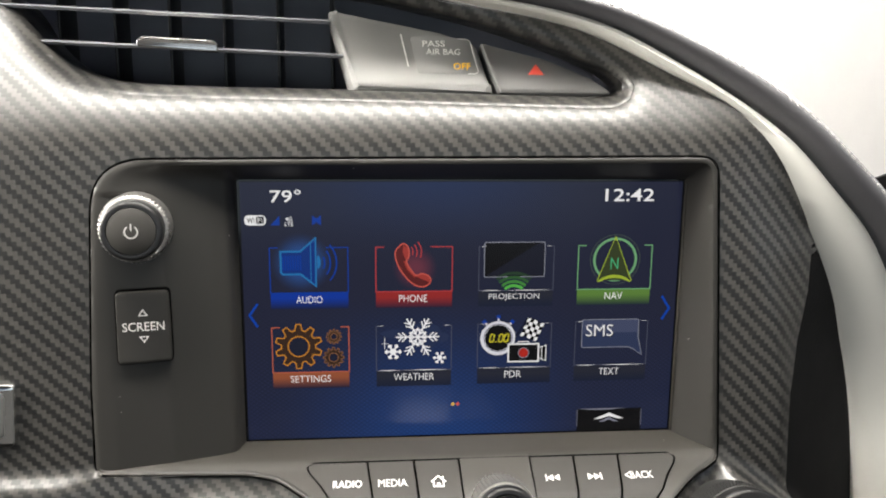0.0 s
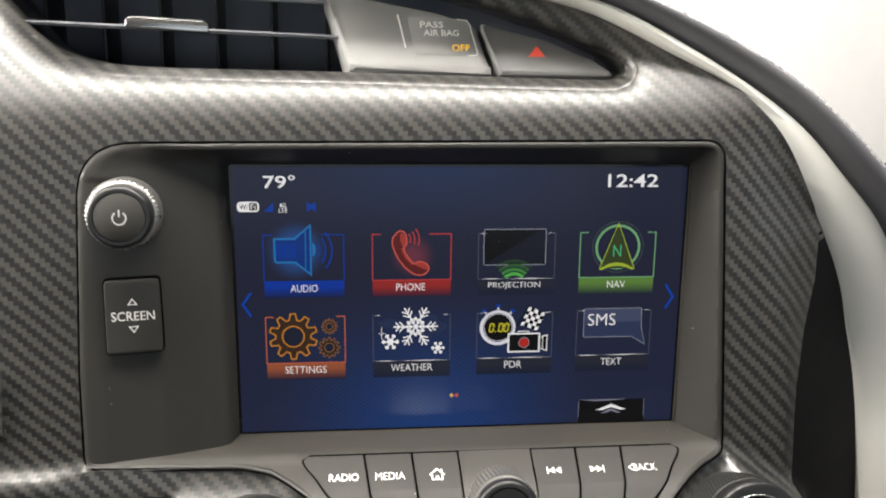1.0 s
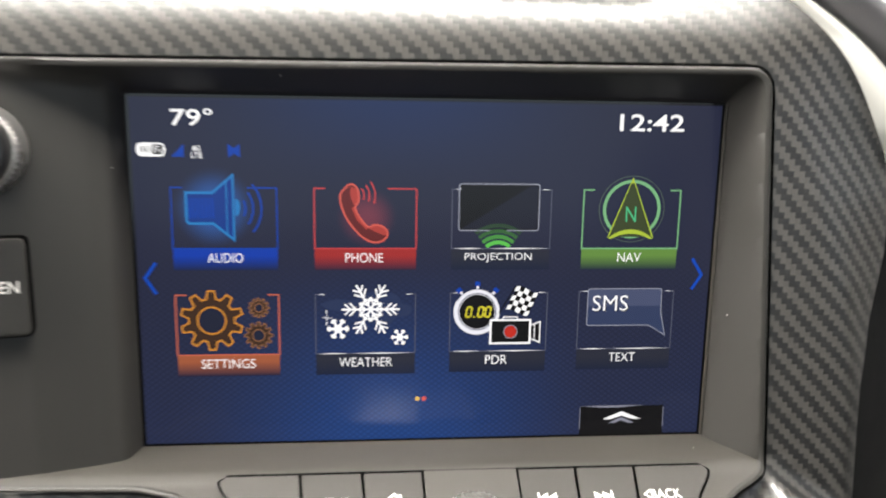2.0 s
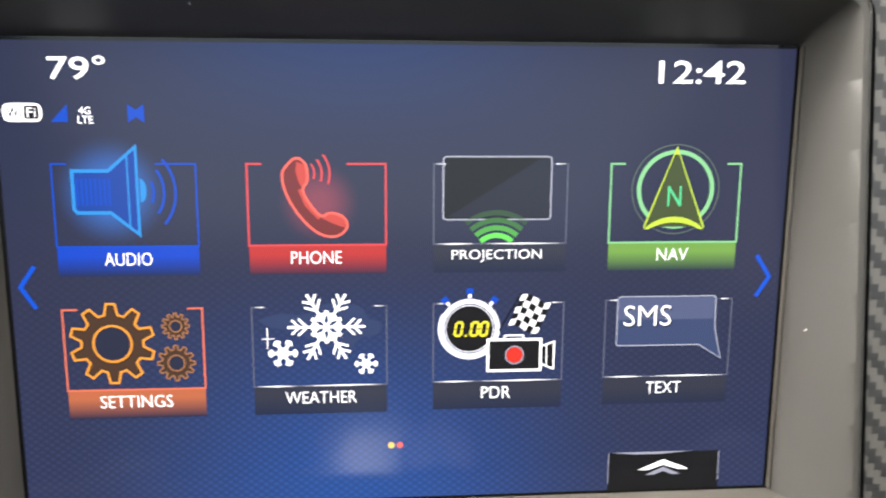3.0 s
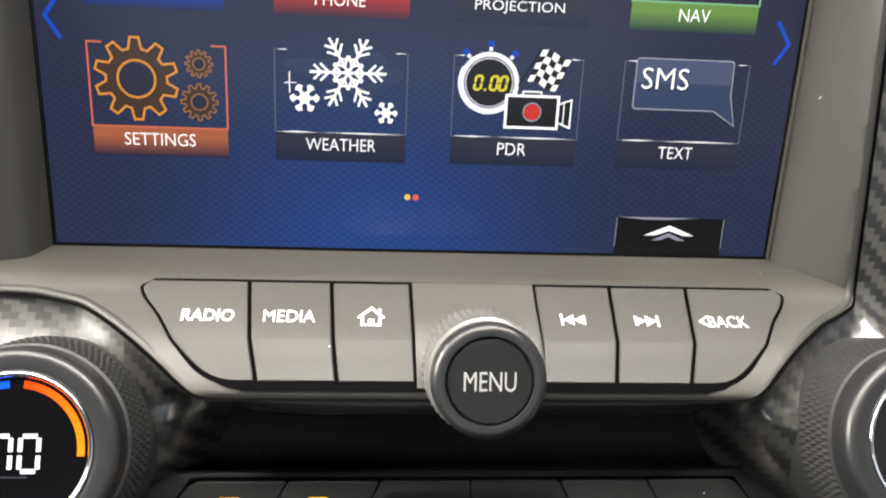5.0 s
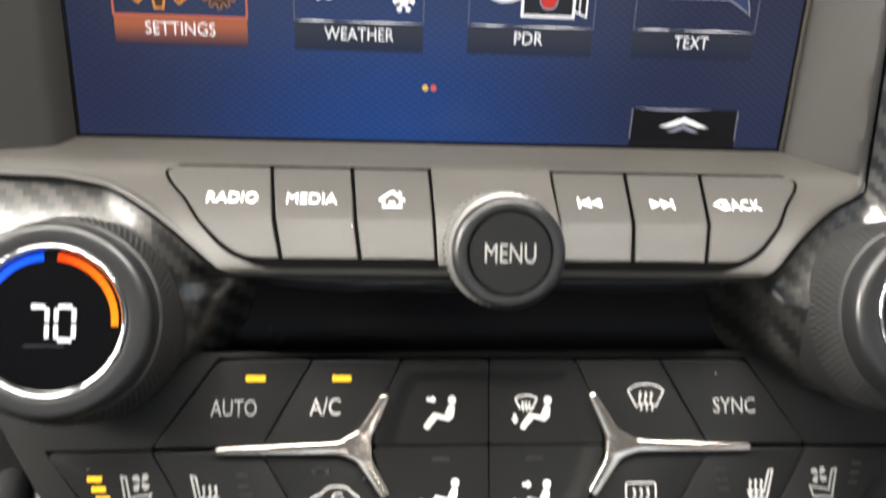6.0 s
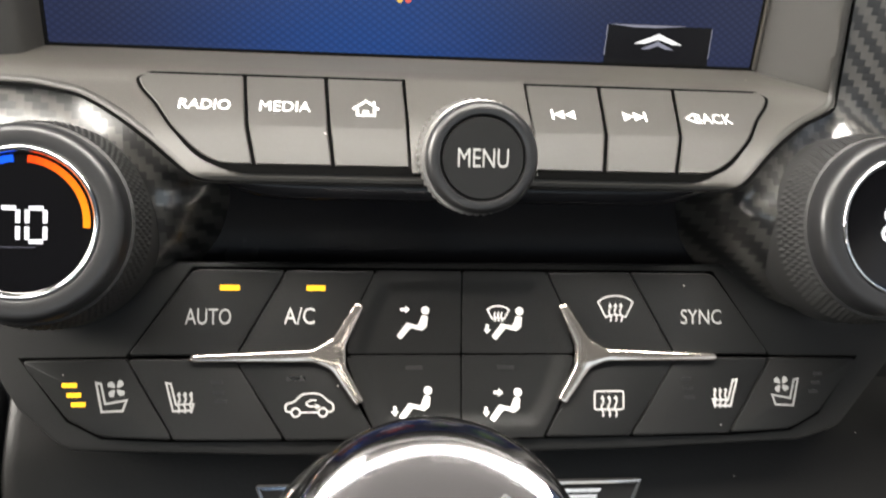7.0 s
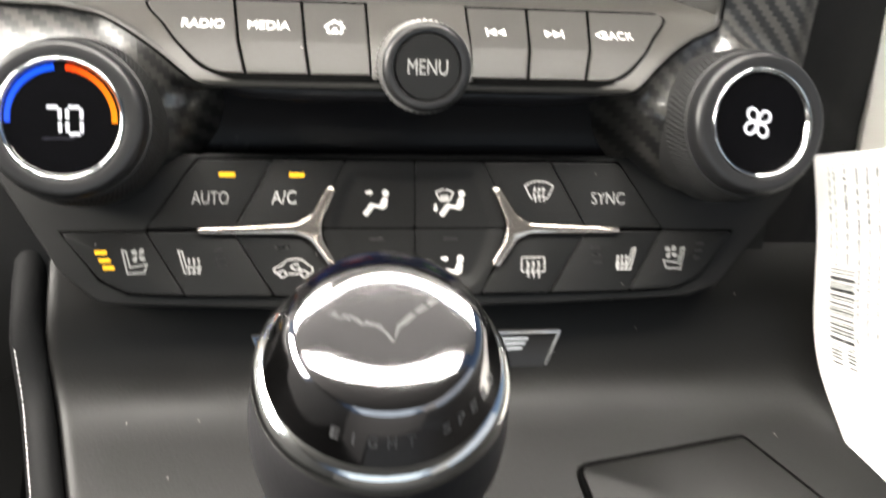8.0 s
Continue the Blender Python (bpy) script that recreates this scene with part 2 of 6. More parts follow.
MARK = plastic("silver_grey_mark", (0.07, 0.07, 0.073), 0.45, 0, 0.001, 0.05)
EMBLEM = plastic("faint_grey_mark", (0.03, 0.03, 0.032), 0.3, 0, 0.001, 0.05, spec=0.4)
# Black plastic of the vent, lightened in colour for lit edges and haze.
BLADE = plastic("vent_blade_lit_grey", (0.17, 0.175, 0.19), 0.35, 0.05, 0.001, 0.1)
DUCT = plastic("duct_haze_grey", (0.21, 0.22, 0.265), 0.4, 0.05, 0.001, 0.1)
ROLLSKIN = plastic("grey_leather", (0.10, 0.097, 0.104), 0.5, 0.4, 0.0011, 0.1)
RUBBER = plastic("knurled_rubber", (0.018, 0.018, 0.018), 0.55, 0.05, 0.0004, 0.12)
CHROME = plastic("satin_chrome", (0.72, 0.70, 0.68), 0.2, 0.0, 0.001, 0.05, metal=1.0)
BRIGHT = plastic("polished_chrome", (0.85, 0.85, 0.84), 0.12, 0.0, 0.001, 0.03, metal=1.0)
SILVER = plastic("champagne_silver_paint", (0.85, 0.83, 0.765), 0.42, 0.05, 0.0004, 0.05, metal=0.05)
LEATHER = plastic("dark_leather", (0.017, 0.0165, 0.018), 0.55, 0.5, 0.0011, 0.12, spec=0.35)
CONSOLE = plastic("console_skin", (0.0068, 0.0066, 0.0064), 0.42, 0.3, 0.0008, 0.1, spec=0.2, dust=0.012)
DARKSKIN = plastic("black_leather", (0.006, 0.006, 0.0064), 0.65, 0.4, 0.0011, 0.1, spec=0.11)
THREAD = plastic("grey_thread", (0.55, 0.54, 0.53), 0.7, 0.2, 0.0003, 0.1)
PRINT = plastic("white_print", (0.80, 0.79, 0.76), 0.6, 0, 0.001, 0.05)
MIDPRINT = plastic("pale_print", (0.46, 0.455, 0.44), 0.6, 0, 0.001, 0.05)
DIM = plastic("grey_print", (0.30, 0.30, 0.29), 0.6, 0, 0.001, 0.05)
UNLIT = plastic("unlit_lamp", (0.012, 0.012, 0.012), 0.3, 0, 0.001, 0.05)
PAPER = plastic("white_paper", (0.80, 0.79, 0.75), 0.75, 0.08, 0.0006, 0.03)
INK = plastic("ink", (0.05, 0.05, 0.05), 0.7, 0, 0.001, 0.05)
DARKCHROME = plastic("dark_chrome", (0.34, 0.33, 0.34), 0.08, 0.0, 0.001, 0.03, metal=1.0)
PIANO = plastic("piano_black", (0.002, 0.002, 0.0025), 0.1, 0.0, 0.001, 0.02, spec=0.4)
GREYSKIN = plastic("pale_grey_trim", (0.78, 0.76, 0.745), 0.6, 0.3, 0.0012, 0.05)
CABIN = plastic("cabin_lining", (0.03, 0.03, 0.03), 0.8, 0.1, 0.002, 0.1)
LACQUER = plastic("black_lacquer", (0.009, 0.009, 0.0105), 0.24, 0.0, 0.001, 0.05, spec=0.22)
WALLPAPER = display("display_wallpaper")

from mathutils import geometry

# ---- building in millimetres ----
ORIGIN = {}


def thing(name, label, category, base=(0, 0, 0), group="", kind=""):
    ob = new(name)
    ob.empty_display_size = 0.01
    ob.matrix_world = TIP @ Matrix.Translation(Vector(base) * 0.001)
    ORIGIN[ob.name] = Vector(base) * 0.001
    return tagged(ob, label, category, group, kind)


def mesh_of(name, bm, material, base, smooth):
    bm.normal_update()
    me = bpy.data.meshes.new(name)
    bmesh.ops.translate(bm, verts=bm.verts[:], vec=-base)
    bm.to_mesh(me)
    bm.free()
    me.materials.append(material)
    if smooth:
        me.shade_smooth()
        if smooth != 180:
            me.set_sharp_from_angle(angle=radians(smooth))
    return me


def part(name, bm, material, parent, label="", smooth=35):
    base = ORIGIN[parent.name]
    ob = new(name, mesh_of(name, bm, material, base, smooth))
    ob.parent = parent
    ORIGIN[ob.name] = base
    return tagged(ob, label)


def solo(name, bm, material, label, category, group="", kind="", smooth=35):
    ob = new(name, mesh_of(name, bm, material, Vector(), smooth))
    ob.matrix_world = TIP
    ORIGIN[ob.name] = Vector()
    return tagged(ob, label, category, group, kind)


def face(x, y, z, tilt=0.0, yaw=0.0):
    """Axes of a face: a to the right, b up along it, c out of it towards the viewer. tilt: degrees by which it looks upwards."""
    s, c = math.sin(radians(tilt)), math.cos(radians(tilt))
    m = Matrix(((1, 0, 0, x), (0, s, -c, y), (0, c, s, z), (0, 0, 0, 1)))
    return m @ Matrix.Rotation(radians(yaw), 4, "Y")


def at(m, a, b, c=0.0):
    return (m @ Vector((a, b, c))) * 0.001


def rounded(pts, r, k=5):
    """A polygon with round corners; r is one radius or one for each corner."""
    out, n = [], len(pts)
    rs = r if isinstance(r, (list, tuple)) else [r] * n
    for i in range(n):
        p, a, b = Vector(pts[i]), Vector(pts[i - 1]), Vector(pts[(i + 1) % n])
        u, v = (a - p).normalized(), (b - p).normalized()
        half = math.acos(max(-1, min(1, u.dot(v)))) / 2
        if rs[i] <= 0 or half > 1.55:
            out.append(tuple(p))
            continue
        d = min(rs[i] / math.tan(half), 0.48 * (a - p).length, 0.48 * (b - p).length)
        s, e = p + u * d, p + v * d
        for j in range(k + 1):
            f = j / k
            out.append(tuple(s * (1 - f) ** 2 + p * 2 * f * (1 - f) + e * f * f))
    return out


def area(pts):
    return sum(a[0] * b[1] - b[0] * a[1] for a, b in zip(pts, pts[1:] + pts[:1])) / 2


def inset(pts, d):
    out, n = [], len(pts)
    for i in range(n):
        p, a, b = Vector(pts[i]), Vector(pts[i - 1]), Vector(pts[(i + 1) % n])
        u, v = (p - a), (b - p)
        if u.length < 1e-6 or v.length < 1e-6:
            out.append(tuple(p))
            continue
        u.normalize(), v.normalize()
        nu, nv = Vector((-u.y, u.x)), Vector((-v.y, v.x))
        q = nu + nv
        q = q / max(q.dot(nu), 0.35) if q.length > 1e-6 else nu
        out.append(tuple(p + q * d))
    return out


def cap_face(bm, verts, pts):
    if len(pts) < 5:
        bm.faces.new(verts)
        return
    for a, b, c in geometry.tessellate_polygon([[Vector((p[0], p[1], 0)) for p in pts]]):
        pa, pb, pc = pts[a], pts[b], pts[c]
        turn = (pb[0] - pa[0]) * (pc[1] - pa[1]) - (pb[1] - pa[1]) * (pc[0] - pa[0])
        if abs(turn) > 1e-9:
            bm.faces.new((verts[a], verts[b], verts[c]) if turn > 0 else (verts[a], verts[c], verts[b]))


def prism(bm, pts, c0, c1, m, bev=0.0):
    """A plate with the outline pts from depth c0 to c1, its front edge rounded by bev."""
    pts = [tuple(p) for p in pts]
    if area(pts) < 0:
        pts = pts[::-1]
    rings = [(pts, c0)]
    if bev:
        rings += [(pts, c1 - bev), (inset(pts, bev * 0.3), c1 - bev * 0.3), (inset(pts, bev), c1)]
    else:
        rings += [(pts, c1)]
    vs = [[bm.verts.new(at(m, a, b, c)) for a, b in ring] for ring, c in rings]
    n = len(pts)
    for lo, hi in zip(vs, vs[1:]):
        for i in range(n):
            bm.faces.new((lo[i], lo[(i + 1) % n], hi[(i + 1) % n], hi[i]))
    cap_face(bm, vs[-1], rings[-1][0])
    return bm


def flat(bm, pts, c, m):
    pts = [tuple(p) for p in pts]
    if area(pts) < 0:
        pts = pts[::-1]
    cap_face(bm, [bm.verts.new(at(m, a, b, c)) for a, b in pts], pts)
    return bm


def line(bm, pts, w, c, m, closed=False, h=0.0):
    """A stroke of width w along pts, flat or with a height h."""
    pts = [Vector(p) for p in pts]
    n = len(pts)
    left, right = [], []
    for i, p in enumerate(pts):
        a = pts[i - 1] if (i or closed) else None
        b = pts[(i + 1) % n] if (i < n - 1 or closed) else None
        dirs = [d.normalized() for d in ((p - a) if a is not None else None, (b - p) if b is not None else None) if d is not None and d.length > 1e-9]
        q = sum((Vector((-d.y, d.x)) for d in dirs), Vector((0, 0)))
        q = q / max(q.dot(Vector((-dirs[0].y, dirs[0].x))), 0.45)
        left.append(p + q * w / 2)
        right.append(p - q * w / 2)
    lv = [bm.verts.new(at(m, *p, c)) for p in left]
    rv = [bm.verts.new(at(m, *p, c)) for p in right]
    last = n if closed else n - 1
    for i in range(last):
        j = (i + 1) % n
        bm.faces.new((rv[i], rv[j], lv[j], lv[i]))
    return bm


def ring_pts(x, z, r, a0=0, a1=360, n=40, rz=None):
    rz = r if rz is None else rz
    return [(x + r * math.cos(radians(a0 + (a1 - a0) * i / n)), z + rz * math.sin(radians(a0 + (a1 - a0) * i / n))) for i in range(n + (0 if abs(a1 - a0) >= 360 else 1))]


def lathe(bm, profile, m, n=72, wave=None):
    """A turned part round the c axis. profile: radius and height rows, foot first. wave: radius change by row and step."""
    rows = []
    for k, (r, c) in enumerate(profile):
        if r <= 1e-6:
            rows.append([bm.verts.new(at(m, 0, 0, c))])
            continue
        row = []
        for i in range(n):
            q = r + (wave(k, i) if wave else 0)
            w = 2 * math.pi * i / n
            row.append(bm.verts.new(at(m, q * math.cos(w), q * math.sin(w), c)))
        rows.append(row)
    for lo, hi in zip(rows, rows[1:]):
        for i in range(n):
            j = (i + 1) % n
            quad = [lo[i % len(lo)], lo[j % len(lo)], hi[j % len(hi)], hi[i % len(hi)]]
            quad = [v for q, v in enumerate(quad) if v not in quad[:q]]
            bm.faces.new(quad)
    return bm


def arc_profile(r, c, q, a0, a1, k=5):
    """Rows of a profile on a quarter round about (r, c) of radius q."""
    return [(r + q * math.cos(radians(a0 + (a1 - a0) * i / k)), c + q * math.sin(radians(a0 + (a1 - a0) * i / k))) for i in range(k + 1)]


def letters(body, x0, x1, b0, b1, c, m, bold=0.0, bm=None):
    """Lettering that fills the given width and height on a face."""
    cu = bpy.data.curves.new("lettering", "FONT")
    cu.body, cu.size, cu.offset, cu.resolution_u = body, 1.0, bold, 3
    ob = bpy.data.objects.new("lettering", cu)
    me = bpy.data.meshes.new_from_object(ob)
    bpy.data.objects.remove(ob)
    bpy.data.curves.remove(cu)
    co = np.array([v.co for v in me.vertices])
    lo, hi = co.min(0), co.max(0)
    bm = bm or bmesh.new()
    vs = [bm.verts.new(at(m, x0 + (x1 - x0) * (p[0] - lo[0]) / (hi[0] - lo[0]), b0 + (b1 - b0) * (p[1] - lo[1]) / (hi[1] - lo[1]), c)) for p in co]
    for f in me.polygons:
        bm.faces.new([vs[i] for i in f.vertices])
    bpy.data.meshes.remove(me)
    return bm


def loft(bm, rows, close=False):
    """Faces between rows of equally many points, in millimetres."""
    vs = [[bm.verts.new(Vector(p) * 0.001) for p in row] for row in rows]
    for lo, hi in zip(vs, vs[1:]):
        n = len(lo)
        for i in range(n if close else n - 1):
            j = (i + 1) % n
            bm.faces.new((lo[i], lo[j], hi[j], hi[i]))
    return vs


def smooth_curve(pts, n):
    """n points, evenly spaced, on a smooth curve through pts."""
    p = np.array(pts, float)
    s = np.r_[0, np.cumsum(np.linalg.norm(np.diff(p, axis=0), axis=1))]
    fine = []
    for i in range(len(p) - 1):
        a, b = p[max(i - 1, 0)], p[min(i + 2, len(p) - 1)]
        t0 = (p[i + 1] - a) / (s[i + 1] - s[max(i - 1, 0)]) * (s[i + 1] - s[i])
        t1 = (b - p[i]) / (s[min(i + 2, len(p) - 1)] - s[i]) * (s[i + 1] - s[i])
        for f in np.linspace(0, 1, 12, endpoint=i == len(p) - 2):
            h = (2 * f**3 - 3 * f**2 + 1, f**3 - 2 * f**2 + f, -2 * f**3 + 3 * f**2, f**3 - f**2)
            fine.append(h[0] * p[i] + h[1] * t0 + h[2] * p[i + 1] + h[3] * t1)
    fine = np.array(fine)
    d = np.r_[0, np.cumsum(np.linalg.norm(np.diff(fine, axis=0), axis=1))]
    w = np.linspace(0, d[-1], n)
    return [tuple(np.interp(v, d, fine[:, k]) for k in range(fine.shape[1])) for v in w]


def to_edge(px, pz, poly):
    """Nearest place on an outline, the distance, and whether the point lies inside."""
    a = np.array(poly, float)
    b = np.roll(a, -1, axis=0)
    best = np.full(px.shape, 1e9)
    nx, nz = px.copy(), pz.copy()
    inside = np.zeros(px.shape, bool)
    for (ax, az), (bx, bz) in zip(a, b):
        dx, dz = bx - ax, bz - az
        f = np.clip(((px - ax) * dx + (pz - az) * dz) / max(dx * dx + dz * dz, 1e-9), 0, 1)
        qx, qz = ax + f * dx, az + f * dz
        d = np.hypot(px - qx, pz - qz)
        near = d < best
        best, nx, nz = np.where(near, d, best), np.where(near, qx, nx), np.where(near, qz, nz)
        if az != bz:
            cross = ((az > pz) != (bz > pz)) & (px < (bx - ax) * (pz - az) / (bz - az) + ax)
            inside ^= cross
    return nx, nz, best, inside


def sheet(bm, outer, holes, step, depth, rim=0.0):
    """A curved skin over an outline with holes. depth gives y from x and z. rim: how far its edges turn away from the viewer."""
    o = np.array(outer)
    gx = np.arange(o[:, 0].min() - step, o[:, 0].max() + 2 * step, step)
    gz = np.arange(o[:, 1].min() - step, o[:, 1].max() + 2 * step, step)
    px, pz = np.meshgrid(gx, gz, indexing="ij")
    keep = np.ones(px.shape, bool)
    for poly, hole in [(outer, False)] + [(h, True) for h in holes]:
        nx, nz, d, ins = to_edge(px, pz, poly)
        snap = d < 0.55 * step
        px, pz = np.where(snap, nx, px), np.where(snap, nz, pz)
        keep &= snap | (ins != hole)
    py = depth(px, pz)
    vs = {}

    def vert(i, j):
        if (i, j) not in vs:
            vs[i, j] = bm.verts.new((px[i, j] * 0.001, py[i, j] * 0.001, pz[i, j] * 0.001))
        return vs[i, j]

    for i in range(len(gx) - 1):
        for j in range(len(gz) - 1):
            corner = [(i, j), (i + 1, j), (i + 1, j + 1), (i, j + 1)]
            good = [q for q in corner if keep[q]]
            if len(good) >= 3:
                try:
                    bm.faces.new([vert(*q) for q in good])
                except ValueError:
                    pass
    bmesh.ops.dissolve_degenerate(bm, dist=2e-5, edges=bm.edges[:])
    # slivers cut off at the outline
    todo, scraps = set(bm.faces), []
    while todo:
        group = [todo.pop()]
        for f in group:
            near = {g for e in f.edges for g in e.link_faces} & todo
            todo -= near
            group += near
        if len(group) < 40:
            scraps += group
    bmesh.ops.delete(bm, geom=scraps, context="FACES")
    if rim:
        edges = [e for e in bm.edges if len(e.link_faces) == 1]
        got = bmesh.ops.extrude_edge_only(bm, edges=edges)
        bmesh.ops.translate(bm, verts=[v for v in got["geom"] if isinstance(v, bmesh.types.BMVert)], vec=(0, rim * 0.001, 0))
    bmesh.ops.recalc_face_normals(bm, faces=bm.faces[:])
    return bm


def step_up(a, b, v):
    f = np.clip((v - a) / (b - a), 0, 1)
    return f * f * (3 - 2 * f)


FRONT = face(0, 0, 0)

# ---- dashboard structure ----
VENT = smooth_curve([(-190, 124), (-170, 118), (-156, 101.5), (-147, 93.7), (-136, 89.6), (-115, 87.6), (-44, 86.4), (7, 85.3), (49, 84.6), (55.5, 85.0), (59.3, 86.9), (59.6, 89.6),
                     (53, 94.6), (33.7, 102.8), (12.8, 109.9), (-7.8, 115.4), (-40, 122), (-80, 127)], 130)


def set_back(pts, far=30.0):
    """The lower run of the arch stands further from the viewer, past the turned side of the fascia."""
    out = []
    for x, z in pts:
        f = 1 + far * float(step_up(75, -55, z)) / 290
        out.append((-36 + (x + 36) * f, 80 + (z - 80) * f))
    return out


def set_depth(z, far=30.0):
    """How far back the arch stands at a height that set_back() gave."""
    return far * float(step_up(75, -68, z))


ARC = smooth_curve([(-60, 127), (-2, 118.6), (42, 109.8), (77, 93.2), (98, 82.2), (110, 72), (121, 58), (132.5, 36), (148.5, -1.4), (157, -35), (165.5, -81), (173, -150)], 90)
ARC = set_back(ARC)
POD_L, POD_R = (-78.0, -75.8), (101.0, -73.8)


RIM = rounded([(-140.3, -57.8), (-139.6, -20), (-134.5, 61.5), (92.2, 63), (100.8, -55)], [3, 40, 20, 7, 4], 8)
# the key surround, top to foot: depth, height, left end, right end
SURROUND = ((0.5, -52.75, -88, 88), (-8, -53.2, -93.5, 95), (-11, -53.35, -102, 97), (-15, -53.6, -115, 99), (-17.6, -54.2, -140.3, 100.2), (-19.5, -55.4, -139.8, 99.8),
            (-21.5, -56.4, -84, 98.5), (-24, -57.4, -73.5, 94.5), (-27, -58.8, -68.6, 88.6), (-32, -61.1, -62, 82), (-36, -63.8, -56.5, 76.8),
            (-40, -67.7, -50.4, 71.6), (-41.2, -69.0, -48.4, 69.6), (-41.6, -69.6, -47.2, 68.4), (-41.4, -70.3, -45.6, 66.8), (-30, -72.0, -44, 64))
OPENING = [(-139.4, -56.4)] + sorted([(x + 0.5, z) for x, z in RIM if z > -50 and x < -100], key=lambda p: p[1]) + [(-100, 61.2), (60, 62.4)] \
    + sorted([(x - 0.5, z) for x, z in RIM if z > -50 and x > 60], key=lambda p: -p[1]) \
    + [(r - 0.5, z) for y, z, l, r in SURROUND[5:15]] + [(l + 0.5, z) for y, z, l, r in SURROUND[6:15]][::-1]


def fascia_depth(x, z):
    y = -17.0 + 0.52 * np.logaddexp(0, (z - 70) / 3.5) * 3.5
    _, _, dv, _ = to_edge(x, z, VENT)
    y = y + 6.0 * np.exp(-dv / 2.6)
    # the lower half: a shelf that swells into the two knob pods, and the slot between them
    zs = z + 0.6 * np.logaddexp(0, (x - 100) / 3.0) * 3.0
    low = step_up(-53, -60, zs)
    base = -17 - 6 * step_up(-53, -62, zs) + 48 * step_up(-66, -74, z)
    column = step_up(112, 130, x)
    base = base * (1 - column) - 17 * column
    for (cx, cz), high, fall in ((POD_L, 36.6, 0.6), (POD_R, 42, 0.95)):
        r = np.hypot(x - cx, z - cz)
        base = -3.0 * np.logaddexp(-base / 3.0, (high - fall * np.maximum(0, z - cz + 2) - 28 * step_up(22.5, 50, r)) / 3.0)
    y = y * (1 - low) + base * low
    # flush with the key surround along their joint
    nx, nz, d, _ = to_edge(x, z, OPENING)
    flush = np.interp(-nz, [-r[1] for r in SURROUND[4:15]], [r[0] for r in SURROUND[4:15]]) + 0.7
    f = step_up(16 - 9 * step_up(-65, -70.5, nz), 0, d) * step_up(-54.5, -57, nz)
    y = y * (1 - f) + flush * f
    # beyond a slanting crease the skin rolls away towards the silver arch
    crease = np.interp(-z, [-100, -62, -53, -37, -25, 0, 24, 42, 65, 150], [60, 88, 97, 106, 112, 121, 126, 127.7, 128.8, 132])
    roll = np.logaddexp(0, (x - crease) / 1.6) * 1.6
    return y + (0.42 + 0.3 * step_up(30, -25, z)) * step_up(88, 20, z) * np.minimum(roll, 26 + 60 * step_up(40, 0, z))


fascia_outline = [p for p in ARC if p[1] > -150] + [(200, -150), (128, -150), (128, -118), (-185, -118), (-185, 126)]
# Outline of the lower turned side, cut out and filled with black for shade.
SHADED_SIDE = [p for p in ARC if -149 < p[1] < 34] + [(134.5, -149), (134, -110), (132.6, -65), (131.4, -45), (131.4, -32), (134.5, -12), (139, 8)]


def one_piece(bm):
    """Keep only the largest connected piece of a mesh."""
    left, pieces = set(bm.verts), []
    while left:
        grow = [left.pop()]
        piece = grow[:]
        while grow:
            for e in grow.pop().link_edges:
                for w in e.verts:
                    if w in left:
                        left.remove(w)
                        grow.append(w)
                        piece.append(w)
        pieces.append(piece)
    pieces.sort(key=len)
    bmesh.ops.delete(bm, geom=[w for piece in pieces[:-1] for w in piece], context="VERTS")
    return bm


fascia = solo("dashboard_fascia", one_piece(sheet(bmesh.new(), fascia_outline, [VENT, OPENING, SHADED_SIDE], 1.9, fascia_depth, 9)), CARBON,
              "carbon fibre twill dashboard fascia round the touchscreen, satin lacquer", "dashboard", kind="structure", smooth=50)
fascia.data.materials.append(GLOSS_CARBON)
for poly in fascia.data.polygons:
    if poly.center.z < -0.0585 - 0.0006 * max(0.0, poly.center.x * 1000 - 100) and poly.center.x > -0.064:
        poly.material_index = 1

# Black sheet stands in for the shaded carbon at the back of the slot.
bm = bmesh.new()
loft(bm, [[(-50 + 6.0 * i, y, z) for i in range(21)] for y, z in ((-30, -71), (-26, -74), (-24, -80), (-24, -90), (-27, -104))])
bmesh.ops.recalc_face_normals(bm, faces=bm.faces[:])
solo("slot_lining", bm, LACQUER, "glossy black sheet in place of shaded carbon in the slot under the media keys", "trim", kind="structure", smooth=180)
# Black sheet put where the turned carbon side lies in shade.
solo("fascia_side", sheet(bmesh.new(), SHADED_SIDE, [], 1.9, fascia_depth), DARKSKIN,
     "matt black sheet in place of the fascia's shaded carbon side", "trim", kind="structure", smooth=180)
# the glossy apron that hangs below the key surround
bm = bmesh.new()
loft(bm, [[(xl + (xr - xl) * i / 30, y + 1.5 * abs(i / 15 - 1) ** 10, z + 2.5 * abs(i / 15 - 1) ** 10) for i in range(31)] for y, z, xl, xr in
          ((-39.5, -69.8, -47, 67), (-41.3, -70.6, -46, 66), (-41.7, -72.2, -44.4, 64.4), (-41.4, -74.0, -42.6, 62.6), (-40.6, -75.1, -41.2, 61.2), (-38.8, -75.6, -40.4, 60.4), (-26, -75.7, -40, 60))])
bmesh.ops.recalc_face_normals(bm, faces=bm.faces[:])
solo("key_apron", bm, LACQUER, "glossy black apron below the media keys", "trim", kind="structure", smooth=60)

